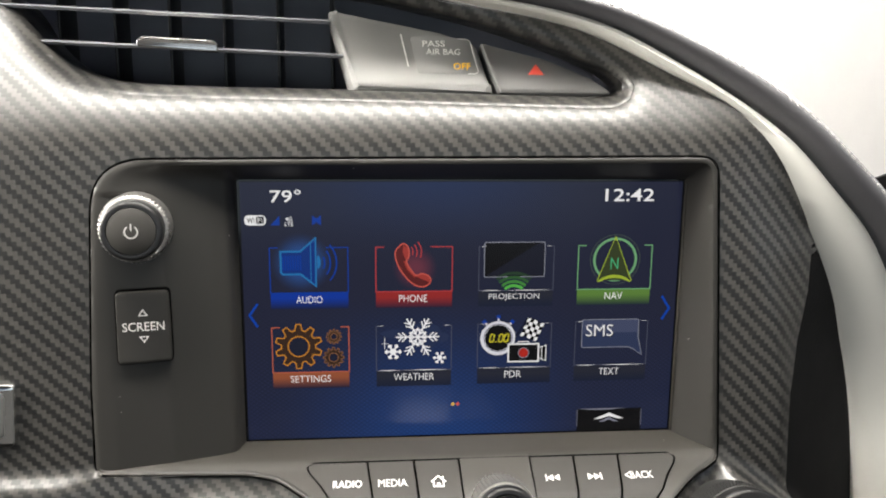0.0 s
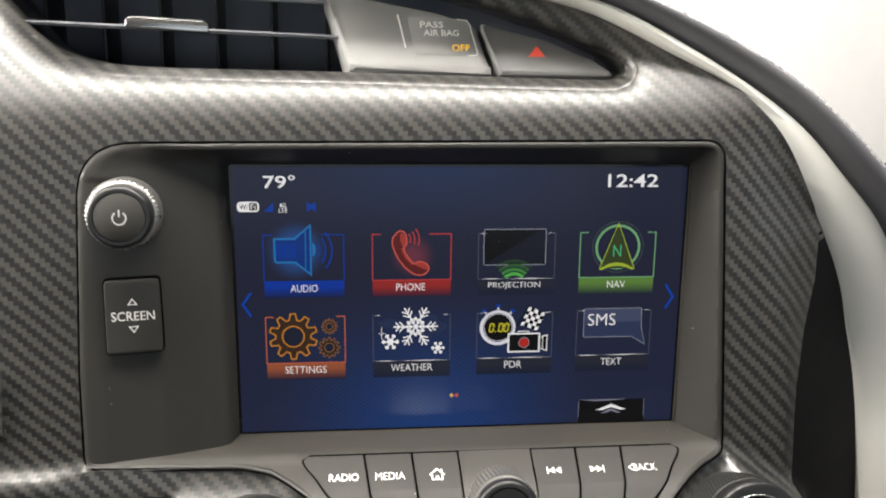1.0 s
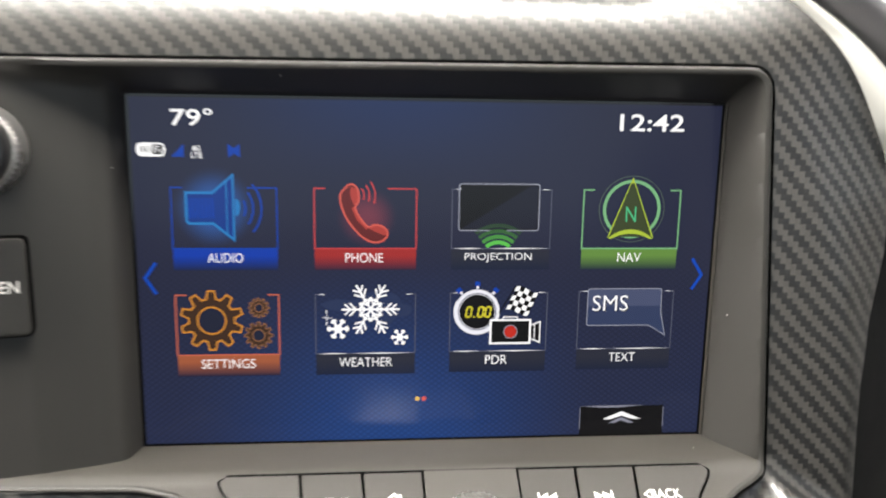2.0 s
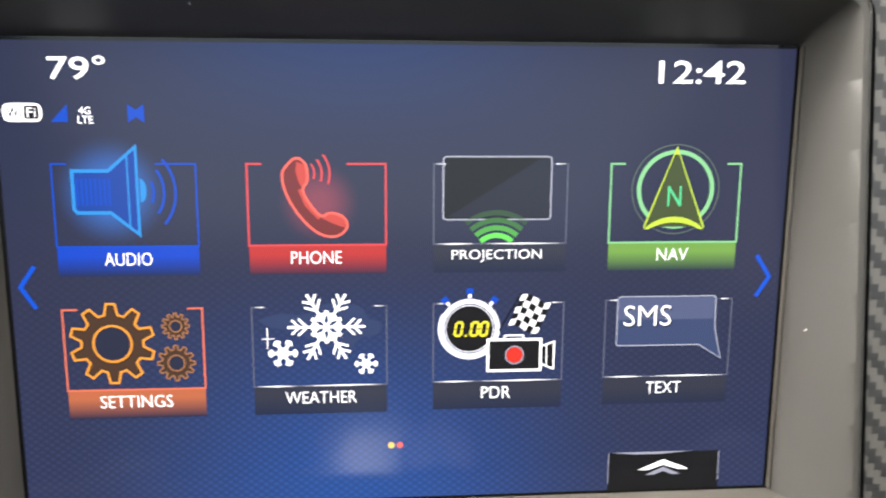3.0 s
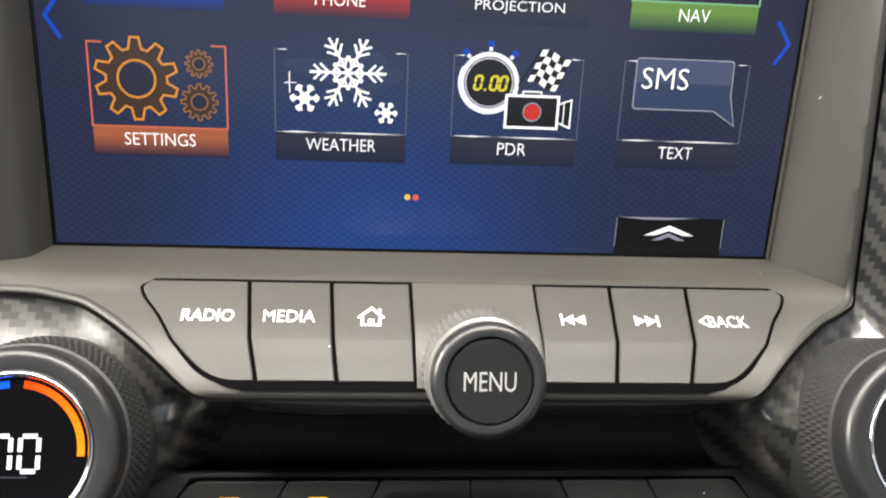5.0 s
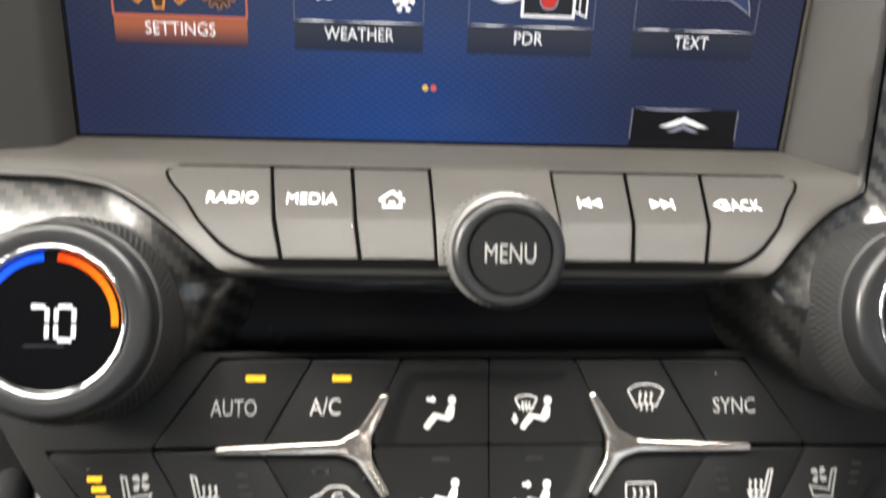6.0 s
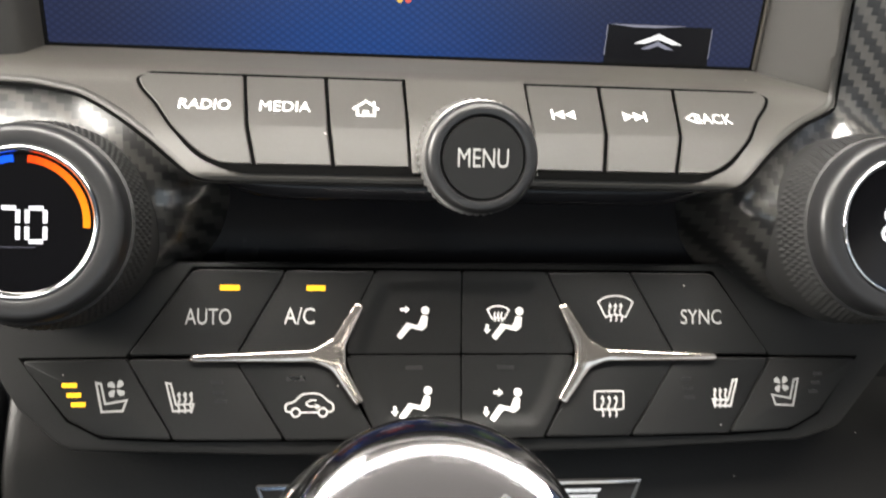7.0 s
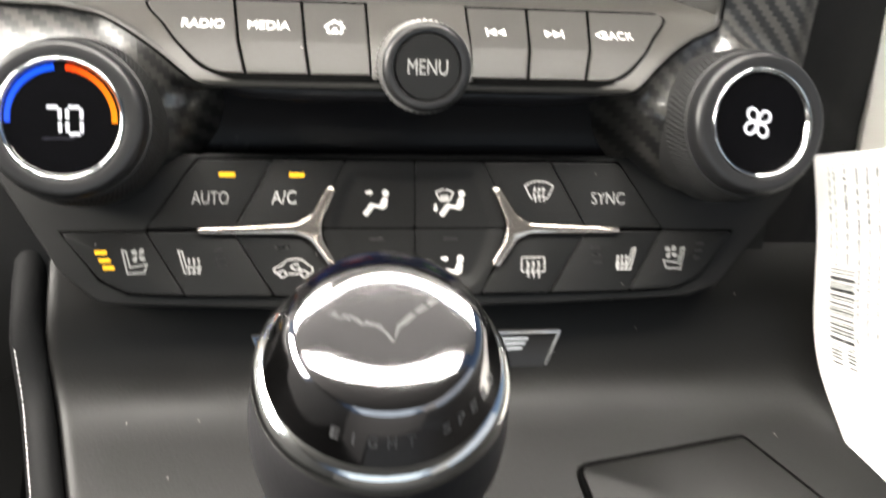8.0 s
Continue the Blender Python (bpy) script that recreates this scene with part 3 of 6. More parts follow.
# the lacquered roll of the cloth into the vent
rows, ends = [], []
for i, (x, z) in enumerate(VENT):
    a, b = VENT[max(i - 1, 0)], VENT[min(i + 1, len(VENT) - 1)]
    t = Vector((b[0] - a[0], b[1] - a[1])).normalized()
    n = Vector((t.y, -t.x))
    q = Vector((x, z)) + n * 9.0
    d0 = float(fascia_depth(np.array([q.x]), np.array([q.y]))[0])
    q1 = Vector((x, z)) + n * 12.0
    slope = (float(fascia_depth(np.array([q1.x]), np.array([q1.y]))[0]) - d0) / 3.0
    ends.append((x, z, n.x, n.y, d0, slope))
ends = np.array(ends)
for _ in range(4):
    ends[1:-1, 2:] = (ends[:-2, 2:] + 2 * ends[1:-1, 2:] + ends[2:, 2:]) / 4
for x, z, nx, nz, d0, slope in ends:
    rows.append([(x + nx * o, d0 + slope * (o - 9) + dy, z + nz * o) for o, dy in [(o, 6.0 * math.exp(-o / 2.6) - lift) for o, lift in ((4.4, -0.3), (3.8, 0.15), (3.0, 0.25), (2.3, 0.25), (1.6, 0.25), (1.0, 0.2), (0.5, 0.1), (0.2, 0), (0.05, -0.8), (0, -3), (0, -24))]])
bm = bmesh.new()
loft(bm, rows)
bmesh.ops.recalc_face_normals(bm, faces=bm.faces[:])
solo("vent_lip", bm, CARBON, "rolled lacquered carbon edge round the air vent", "trim", kind="structure", smooth=180)

# bezel: the flat plate with the knob, and the well down to the glass
bezel = thing("screen_bezel", "satin plastic bezel, darkened for shade, set into the carbon fascia round the screen", "bezel", (-20, -18, 0), kind="structure")
HOLE = [(-87.6, 52.9), (87.6, 52.9), (87.6, -58.0), (-87.6, -58.0)]


def plate_depth(x, z):
    """From the rim down to the glass: a long slope beside the knob, steep walls above and at the far side."""
    left = np.interp(x, [-141, -132, -112, -96, -90, -87.6], [1.04, 1.02, 0.84, 0.58, 0.44, 0.0])
    right = np.clip((x - 87.6) / (np.interp(z, [-55, 55], [100.5, 92.6]) - 1.2 - 87.6), 0, 1) ** 0.85
    top = np.clip((z - 52.9) / (np.interp(x, [-110, 90], [60.4, 61.8]) - 52.9), 0, 1)
    soft = 0.16
    top = np.where(x < -100, top * step_up(-136, -100, x) + step_up(-100, -136, x), top)
    deep = np.log(np.exp(left * (x < -80) / soft) + np.exp(right / soft) + np.exp(top * (z > 50) / soft) - 2) * soft
    deep = np.clip(deep, 0, 1.04)
    _, _, d, _ = to_edge(x, z, RIM)
    return -17.8 * deep + 0.6 * np.exp(-d / 0.8)


part("plate", sheet(bmesh.new(), RIM, [HOLE], 1.1, plate_depth, 5), BEZEL, bezel, smooth=60)
# thin bead between the well and the glass
bm = bmesh.new()
prism(bm, rounded([(87.1, -52.4), (87.8, -52.4), (87.8, 52.6), (87.1, 52.6)], 0.2, 2), -0.4, 0.9, FRONT, 0.2)
part("bead", bm, SATIN, bezel)

# the joint round the bezel and the key surround: a rounded edge, a dark gap and the lip of the cloth
def resample(pts, n, soft):
    """n even points along a polyline, its corners softened."""
    p = np.array(pts, float)
    d = np.r_[0, np.cumsum(np.linalg.norm(np.diff(p, axis=0), axis=1))]
    q = np.stack([np.interp(np.linspace(0, d[-1], n), d, p[:, k]) for k in range(3)], 1)
    for _ in range(soft):
        q[1:-1] = (q[:-2] + 2 * q[1:-1] + q[2:]) / 4
    return [tuple(v) for v in q]


JOINT = [(10, -41.5, -70.3)] + [(l, y - 0.1, z) for y, z, l, r in SURROUND[6:15]][::-1] + [(-137.3, -19.5, -55.9), (-139.5, -18.8, -55.2), (-140.4, -17.9, -53)] \
    + [(x, -17.6, z) for x, z in RIM if z > -46] + [(100.5, -17.8, -52.6), (100.2, -18.6, -54.6)] + [(r, y - 0.1, z) for y, z, l, r in SURROUND[5:15]] + [(10, -41.5, -70.3)]
JOINT = resample(JOINT, 560, 3)


def along_joint(profile):
    """A strip along the joint; profile gives its offsets outwards and its lifts."""
    rows = []
    for i, p in enumerate(JOINT):
        p = Vector(p)
        t = (Vector(JOINT[min(i + 2, 559)]) - Vector(JOINT[max(i - 2, 0)])).normalized()
        f = float(step_up(-53, -58, p.z))
        up = Vector((0, -1 + 0.57 * f, 0.9 * f)).normalized()
        out = up.cross(t).normalized()
        rows.append([p + out * a + up * (c * f + low * (1 - f)) for a, c, low in profile])
    bm = bmesh.new()
    loft(bm, rows)
    bmesh.ops.recalc_face_normals(bm, faces=bm.faces[:])
    return bm


part("edge", along_joint([(-1.9, -0.2, -0.2), (-1.4, 0.08, 0.0), (-0.8, 0.16, 0.02), (-0.35, 0.08, -0.1), (0, -0.2, -0.4), (0, -1.2, -1.2)]), BEZEL, bezel, "rounded satin edge", 180)
part("gap", along_joint([(-0.1, -0.42, -0.42), (0.9, -0.42, -0.42)]), GAP, bezel, "thin dark joint")

# ledge under the screen and the surround of the media keys
STRIP = ((-18.5, -54.4), (-33.5, -61.5), (-40.0, -67.8))   # y, z of the keys' top, crease and foot
bm = bmesh.new()
rows = []
for y, z, xl, xr in SURROUND:
    rows.append([(xl + (xr - xl) * i / 40, y, z) for i in range(41)])
loft(bm, rows)
bmesh.ops.recalc_face_normals(bm, faces=bm.faces[:])
solo("key_surround", bm, SATIN, "satin grey plastic ledge and surround of the media keys under the screen", "trim", kind="structure", smooth=50)

# ---- touchscreen ----
screen = thing("touchscreen", "lit touchscreen with eight app tiles, clock and temperature on navy wallpaper", "touchscreen")
bm = bmesh.new()
prism(bm, rounded([(-88, -53), (88, -53), (88, 53.3), (-88, 53.3)], 0.5), -2.5, -0.25, FRONT)
part("glass_border", bm, PIANO, screen, "glossy black border of the glass")
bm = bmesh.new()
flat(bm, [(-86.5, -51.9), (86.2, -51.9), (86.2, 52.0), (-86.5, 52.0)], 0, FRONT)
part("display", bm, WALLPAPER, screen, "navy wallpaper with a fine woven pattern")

WHITE = lit("display_white", (0.92, 0.93, 0.97), 1.0)
PALE = lit("display_pale_line", (0.36, 0.38, 0.48), 0.8)
FAINT = lit("display_faint_line", (0.10, 0.11, 0.17), 1.0)
BLUE = lit("display_blue", (0.0, 0.055, 0.46), 1.0)
SKYBLUE = lit("display_sky_blue", (0.02, 0.26, 0.70), 0.9)
DEEPBLUE = lit("display_deep_blue", (0.006, 0.05, 0.32), 0.9)
RED = lit("display_red", (0.72, 0.07, 0.08), 0.9)
HOTRED = lit("display_hot_red", (0.80, 0.13, 0.10), 1.0)
DARKRED = lit("display_dark_red", (0.15, 0.02, 0.022), 1.0)
SHINERED = lit("display_shine_red", (0.50, 0.06, 0.05), 1.0)
DOTRED = lit("display_dot_red", (0.62, 0.03, 0.02), 1.0)
GREENS = [lit("display_green_fade", (0.10 * f + 0.02, 0.62 * f + 0.02, 0.07 * f + 0.03), 1.0) for f in (1.0, 0.5, 0.2, 0.08)]
MINT = lit("display_mint", (0.25, 0.62, 0.30), 0.9)
LIME = lit("display_lime", (0.52, 0.70, 0.06), 0.95)
OLIVE = lit("display_olive", (0.05, 0.07, 0.025), 1.0)
ORANGE = lit("display_orange", (0.80, 0.32, 0.04), 0.95)
RUST = lit("display_rust", (0.055, 0.028, 0.018), 1.0)
COPPER = lit("display_copper", (0.36, 0.16, 0.07), 0.9)
SALMON = lit("display_salmon", (0.72, 0.17, 0.10), 0.9)
INKY = lit("display_black", (0.004, 0.004, 0.006), 1.0)
SLATE = lit("display_slate", (0.036, 0.055, 0.135), 1.0)
SLATE_TOP = lit("display_slate_top", (0.075, 0.095, 0.19), 1.0)
CLOUD = lit("display_cloud", (0.026, 0.042, 0.115), 1.0)
YELLOW = lit("display_yellow", (0.85, 0.78, 0.05), 1.0)
AMBER = lit("display_amber_dot", (0.9, 0.6, 0.12), 1.0)
GREY = lit("display_grey", (0.30, 0.31, 0.40), 1.0)


def band(name, color, row):
    top = 8.6 if row == 0 else -23.8
    return fading(name, color, 1.0, top - 2.2, top - 6.8)


def tile(kind, words, x0, row, edge, fill, text_w):
    """One app tile: bracket frame, caption band and caption; the caller adds its pictogram."""
    top, base, foot = (26.5, 8.6, 2.1) if row == 0 else (-5.4, -23.9, -30.6)
    lift = {"recorder_tile": 0.25, "text_tile": 0.55}.get(kind, 0.0)
    top, base, foot = top + lift, base + lift, foot + lift
    x1 = x0 + 30.0
    bm = bmesh.new()
    flat(bm, [(x0, foot), (x1, foot), (x1, base), (x0, base)], 0.08, FRONT)
    t = part(kind, bm, fill, screen)
    bm = bmesh.new()
    w = 0.42 if edge is not FAINT else 0.3
    line(bm, [(x0 + 3.2, top), (x0, top), (x0, base), (x1, base), (x1, top), (x1 - (8.5 if kind in ("audio_tile", "phone_tile") else 3.2), top)], w, 0.12, FRONT)
    part("tile_frame", bm, edge, t)
    if edge is FAINT:
        bm = bmesh.new()
        for a, b in ((x0 + 0.5, x0 + 9.5), (x0 + 11, x1 - 0.5)):
            flat(bm, [(a, base), ((a + b) / 2, base - 0.17), (b, base), ((a + b) / 2, base + 0.17)], 0.14, FRONT)
        flat(bm, [(x0 + 0.4, top), (x0 + 2.6, top - 0.12), (x0 + 2.6, top + 0.12)], 0.14, FRONT)
        flat(bm, [(x1 - 0.4, top), (x1 - 2.6, top + 0.12), (x1 - 2.6, top - 0.12)], 0.14, FRONT)
        part("tile_glint", bm, WHITE, t)
    m = (x0 + x1) / 2
    off = text_w[0]
    part("lettering", letters(words, m + off - text_w[1] / 2, m + off + text_w[1] / 2, base - 4.2, base - 1.35, 0.2, FRONT, -0.007), WHITE, t, "white caption")
    return t


COLS, DARK_BAND = (-76.1, -35.3, 5.3, 45.2), (0.028, 0.032, 0.055)
SEQ = [("audio_tile", "AUDIO", 0, 0, BLUE, (0.003, 0.055, 0.52), (-0.1, 10.1)), ("phone_tile", "PHONE", 1, 0, RED, (0.46, 0.035, 0.035), (-0.4, 11.1)),
       ("projection_tile", "PROJECTION", 2, 0, FAINT, DARK_BAND, (-0.7, 20.4)), ("nav_tile", "NAV", 3, 0, MINT, (0.16, 0.34, 0.07), (0, 7.3)),
       ("settings_tile", "SETTINGS", 0, 1, SALMON, (0.46, 0.13, 0.06), (-0.2, 15.8)), ("weather_tile", "WEATHER", 1, 1, FAINT, DARK_BAND, (0, 16.1)),
       ("recorder_tile", "PDR", 2, 1, FAINT, DARK_BAND, (-0.4, 6.8)), ("text_tile", "TEXT", 3, 1, FAINT, DARK_BAND, (-0.4, 8.4))]
TILES = {k: tile(k, words, COLS[c], r, edge, band("band_" + k, fill, r), tw) for k, words, c, r, edge, fill, tw in SEQ}


def picture(t, name, material, draw):
    bm = bmesh.new()
    draw(bm)
    return part(name, bm, material, TILES[t])


HORN = [(-71.9, 25), (-64.4, 25), (-58.5, 30.2), (-58.5, 11.2), (-64.3, 16), (-71.2, 16), (-71.9, 16.8)]
picture("audio_tile", "horn_fill", DEEPBLUE, lambda b: flat(b, HORN, 0.13, FRONT))
picture("audio_tile", "horn_outline", SKYBLUE, lambda b: (line(b, HORN, 0.75, 0.16, FRONT, True), line(b, [(-60.4, 28.6), (-60.4, 12.9)], 0.35, 0.17, FRONT),
        flat(b, ring_pts(-57.9, 20.8, 1.3, -90, 90, 10, 2.6), 0.15, FRONT)))
for i in range(8):
    picture("audio_tile", "grille_line", BLUE, lambda b: line(b, [(-71 + 0.95 * i, 23.4), (-71 + 0.95 * i, 17.6)], 0.5, 0.15, FRONT))
for r, a in ((5.4, 24), (7.6, 36), (10, 42)):
    picture("audio_tile", "sound_wave", BLUE, lambda b: line(b, ring_pts(-60.5, 20.5, r, -a, a, 14, r * 1.05), 0.6, 0.15, FRONT))

HANDSET = smooth_curve([(-25.6, 27.4), (-27.7, 24.6), (-26.9, 19.8), (-23.6, 14.4), (-19.6, 11.0), (-16, 10.6), (-13.8, 12.6), (-14.6, 14.8), (-17.6, 15.8), (-19.4, 15.0),
                        (-22.2, 18.2), (-23.4, 21), (-22.4, 22.6), (-22.6, 26.2), (-24.2, 27.8), (-25.6, 27.4)], 60)[:-1]
picture("phone_tile", "handset_fill", DARKRED, lambda b: flat(b, HANDSET, 0.13, FRONT))
picture("phone_tile", "handset_outline", HOTRED, lambda b: line(b, HANDSET, 0.55, 0.16, FRONT, True))
picture("phone_tile", "handset_shine", SHINERED, lambda b: (flat(b, smooth_curve([(-24.6, 27), (-24.8, 24.5), (-23.4, 21.2), (-22.6, 22.6), (-22.8, 26), (-24.6, 27)], 20)[:-1], 0.15, FRONT),
        flat(b, smooth_curve([(-19.4, 14.6), (-16.4, 13.2), (-14.2, 12.6), (-14.8, 14.6), (-17.6, 15.6), (-19.4, 14.6)], 20)[:-1], 0.15, FRONT),
        line(b, [(-24, 21), (-22.6, 17.6), (-19.8, 14.6)], 1.0, 0.14, FRONT)))
for r in (3.4, 5.0, 6.7):
    picture("phone_tile", "ring_wave", RED, lambda b: line(b, ring_pts(-24.2, 24.4, r, -20, 38, 10), 0.45, 0.15, FRONT))

PANEL = rounded([(7.4, 14.1), (31.6, 14.1), (31.6, 28.1), (7.4, 28.1)], 0.9)
picture("projection_tile", "panel_fill", INKY, lambda b: flat(b, PANEL, 0.12, FRONT))
picture("projection_tile", "panel_gloss", SLATE, lambda b: flat(b, [(8.2, 14.6), (31.2, 14.6), (31.2, 27.6), (29, 27.6)], 0.13, FRONT)).data.materials[0] = lit("display_gloss", (0.012, 0.014, 0.03), 1.0)
picture("projection_tile", "panel_outline", PALE, lambda b: line(b, PANEL, 0.3, 0.17, FRONT, True))
for i, g in enumerate(GREENS[:4]):
    r = 5.2 + 1.75 * i
    picture("projection_tile", "signal_wave", g, lambda b: line(b, ring_pts(19.4, 5.4, r, 90 - 43 + i * 0.8, 90 + 43 - i * 0.8, 18, r * 0.98), 1.15, 0.2 - 0.01 * i, FRONT))

picture("nav_tile", "dial_outer", PALE, lambda b: line(b, ring_pts(60.2, 20.7, 10.1), 0.22, 0.13, FRONT, True)).data.materials[0] = lit("display_dim_ring", (0.10, 0.14, 0.11), 1.0)
picture("nav_tile", "dial", MINT, lambda b: line(b, ring_pts(60.2, 20.7, 8.5), 0.95, 0.14, FRONT, True))
picture("nav_tile", "needle_fill", OLIVE, lambda b: flat(b, [(60.1, 30.1), (53.4, 12.2), (67, 12.2)], 0.15, FRONT))
picture("nav_tile", "needle", LIME, lambda b: (line(b, [(53.2, 12), (60.1, 30.2), (67.2, 12)], 0.4, 0.17, FRONT),
        flat(b, ring_pts(60.2, 4.5, 10, 46, 134, 16) + ring_pts(60.2, 1.2, 12, 120, 60, 12), 0.18, FRONT), flat(b, [(60.1, 30.4), (59.4, 28.6), (60.8, 28.6)], 0.18, FRONT)))
part("lettering", letters("N", 58.4, 61.6, 16.9, 21.5, 0.22, FRONT, 0.0), lit("display_mint_letter", (0.08, 0.62, 0.28), 1.0), TILES["nav_tile"], "green letter")


def cog(x, z, r, q, teeth, turn=0.0):
    pts = []
    for i in range(teeth):
        for da, rr in ((-0.34, q), (-0.16, r), (0.16, r), (0.34, q)):
            w = 2 * math.pi * (i + da) / teeth + turn
            pts.append((x + rr * math.cos(w), z + rr * math.sin(w)))
    return pts


for x, z, r, q, hole, n, w, edge in ((-65.8, -13.2, 9.1, 6.7, 4.1, 10, 0.5, ORANGE), (-52.0, -9.4, 3.0, 2.2, 1.3, 12, 0.3, COPPER), (-52.2, -17.9, 4.1, 3.1, 1.8, 12, 0.32, COPPER)):
    outline = cog(x, z, r, q, n, radians(90))
    picture("settings_tile", "cog_fill", RUST, lambda b: flat(b, outline, 0.12, FRONT))
    picture("settings_tile", "cog_hole", INKY, lambda b: flat(b, ring_pts(x, z, hole), 0.14, FRONT)).data.materials[0] = lit("display_cog_hole", (0.016, 0.02, 0.045), 1.0)
    picture("settings_tile", "cog_outline", edge, lambda b: (line(b, outline, w, 0.16, FRONT, True), line(b, ring_pts(x, z, hole), w, 0.17, FRONT, True)))


def flake(b, x, z, r, w, c):
    for i in range(6):
        a = math.pi / 3 * i
        u, v = Vector((math.cos(a), math.sin(a))), Vector((-math.sin(a), math.cos(a)))
        o = Vector((x, z))
        line(b, [o, o + u * r], w, c, FRONT)
        for f, q in ((0.18, 0.26), (0.5, 0.28), (0.7, 0.24)):
            for s in (1, -1):
                line(b, [o + u * r * f, o + u * r * (f + q * 0.8) + v * s * r * q * 0.8], w * 0.85, c + 0.004 * s, FRONT)


def star(b, x, z, r, c):
    flat(b, ring_pts(x, z, r * 0.4, n=12), c, FRONT)
    for i in range(6):
        a = math.pi / 3 * i
        u, v = Vector((math.cos(a), math.sin(a))), Vector((-math.sin(a), math.cos(a)))
        o = Vector((x, z))
        flat(b, [o + u * r * 0.3 - v * r * 0.1, o + u * r * 0.62 - v * r * 0.11, o + u * r * 0.8 - v * r * 0.3, o + u * r - v * r * 0.1, o + u * r + v * r * 0.1, o + u * r * 0.8 + v * r * 0.3, o + u * r * 0.62 + v * r * 0.11, o + u * r * 0.3 + v * r * 0.1], c, FRONT)


picture("weather_tile", "cloud", CLOUD, lambda b: flat(b, smooth_curve([(-34, -8.3), (-29, -6.9), (-24, -7.2), (-18, -4.6), (-11, -5.6), (-9.5, -8.2), (-6.4, -9.4), (-7.2, -12), (-11, -12.8),
        (-14, -15.6), (-20, -14.2), (-26, -11.2), (-32, -9.8), (-34, -8.3)], 50)[:-1], 0.10, FRONT))
picture("weather_tile", "snowflake", WHITE, lambda b: (flake(b, -18.8, -10.1, 8.7, 0.6, 0.17), line(b, ring_pts(-18.8, -10.1, 3.4, n=6), 0.5, 0.18, FRONT, True), star(b, -28.6, -16.1, 3.3, 0.17), star(b, -10.0, -18.9, 2.6, 0.17),
        line(b, [(-32, -10.2), (-32, -15)], 0.22, 0.17, FRONT), line(b, [(-33.2, -12.7), (-30.4, -12.7)], 0.18, 0.175, FRONT)))

picture("recorder_tile", "watch_face", INKY, lambda b: flat(b, ring_pts(13.6, -11.1, 5.6), 0.14, FRONT))
picture("recorder_tile", "watch_rim", lit("display_silver", (0.66, 0.67, 0.75), 1.1), lambda b: (line(b, ring_pts(13.6, -11.1, 6.45), 1.1, 0.15, FRONT, True), line(b, ring_pts(13.6, -11.1, 5.5), 0.2, 0.155, FRONT, True), line(b, ring_pts(13.6, -11.1, 7.0, 150, 330), 0.5, 0.156, FRONT),
        [line(b, [(13.6 + 7.2 * math.cos(a), -11.1 + 7.2 * math.sin(a)), (13.6 + 8.2 * math.cos(a), -11.1 + 8.2 * math.sin(a))], 0.8, 0.16, FRONT) for a in (radians(90), radians(130), radians(50))]))
for a in (radians(90), radians(130), radians(50)):
    picture("recorder_tile", "watch_button", BLUE, lambda b: line(b, [(13.6 + 8.1 * math.cos(a), -11.1 + 8.1 * math.sin(a)), (13.6 + 9.5 * math.cos(a), -11.1 + 9.5 * math.sin(a))], 1.6, 0.17, FRONT))
bm = bmesh.new()
for x in (10.1, 13.75, 15.95):
    for (a, b), (c, d) in (((0, 0), (1.5, 0)), ((0, 3.1), (1.5, 3.1)), ((0, 0), (0, 1.55)), ((0, 1.55), (0, 3.1)), ((1.5, 0), (1.5, 1.55)), ((1.5, 1.55), (1.5, 3.1))):
        ends = [Vector((x + p + 0.16 * q, -12.7 + q)) for p, q in ((a, b), (c, d))]
        cut = (ends[1] - ends[0]).normalized() * 0.12
        line(bm, [ends[0] + cut, ends[1] - cut], 0.55, 0.2, FRONT)
line(bm, [(12.45, -12.7), (12.95, -12.7)], 0.5, 0.2, FRONT)
part("lettering", bm, YELLOW, TILES["recorder_tile"], "yellow digits 0.00")
picture("recorder_tile", "camera_fill", INKY, lambda b: (flat(b, [(17.9, -21.2), (30.2, -21.2), (30.2, -13.8), (17.9, -13.8)], 0.19, FRONT), flat(b, [(30.4, -19.6), (33.2, -20.8), (33.2, -14.4), (30.4, -15.6)], 0.19, FRONT)))
picture("recorder_tile", "camera_outline", WHITE, lambda b: (line(b, [(17.9, -21.2), (30.2, -21.2), (30.2, -13.8), (17.9, -13.8)], 0.6, 0.22, FRONT, True),
        line(b, [(30.4, -19.8), (33.3, -21), (33.3, -14.4), (30.4, -15.5)], 0.35, 0.22, FRONT), line(b, [(31.6, -20.2), (31.6, -15.2)], 0.25, 0.22, FRONT),
        line(b, [(21.6, -13.6), (21.8, -12.8), (26, -12.8), (26.2, -13.6)], 0.35, 0.225, FRONT)))
picture("recorder_tile", "record_dot", DOTRED, lambda b: flat(b, ring_pts(24.1, -17.5, 1.9, n=24), 0.24, FRONT))
picture("recorder_tile", "record_ring", PALE, lambda b: line(b, ring_pts(24.1, -17.5, 2.1, n=24), 0.25, 0.245, FRONT, True))


def flag_square(i, j):
    def p(a, b):
        return (25.6 + 1.35 * a - 0.62 * b, -3.2 - 1.45 * b - 0.38 * a + 0.5 * math.sin(a * 1.2))
    return [p(i, j), p(i + 1, j), p(i + 1, j + 1), p(i, j + 1)]


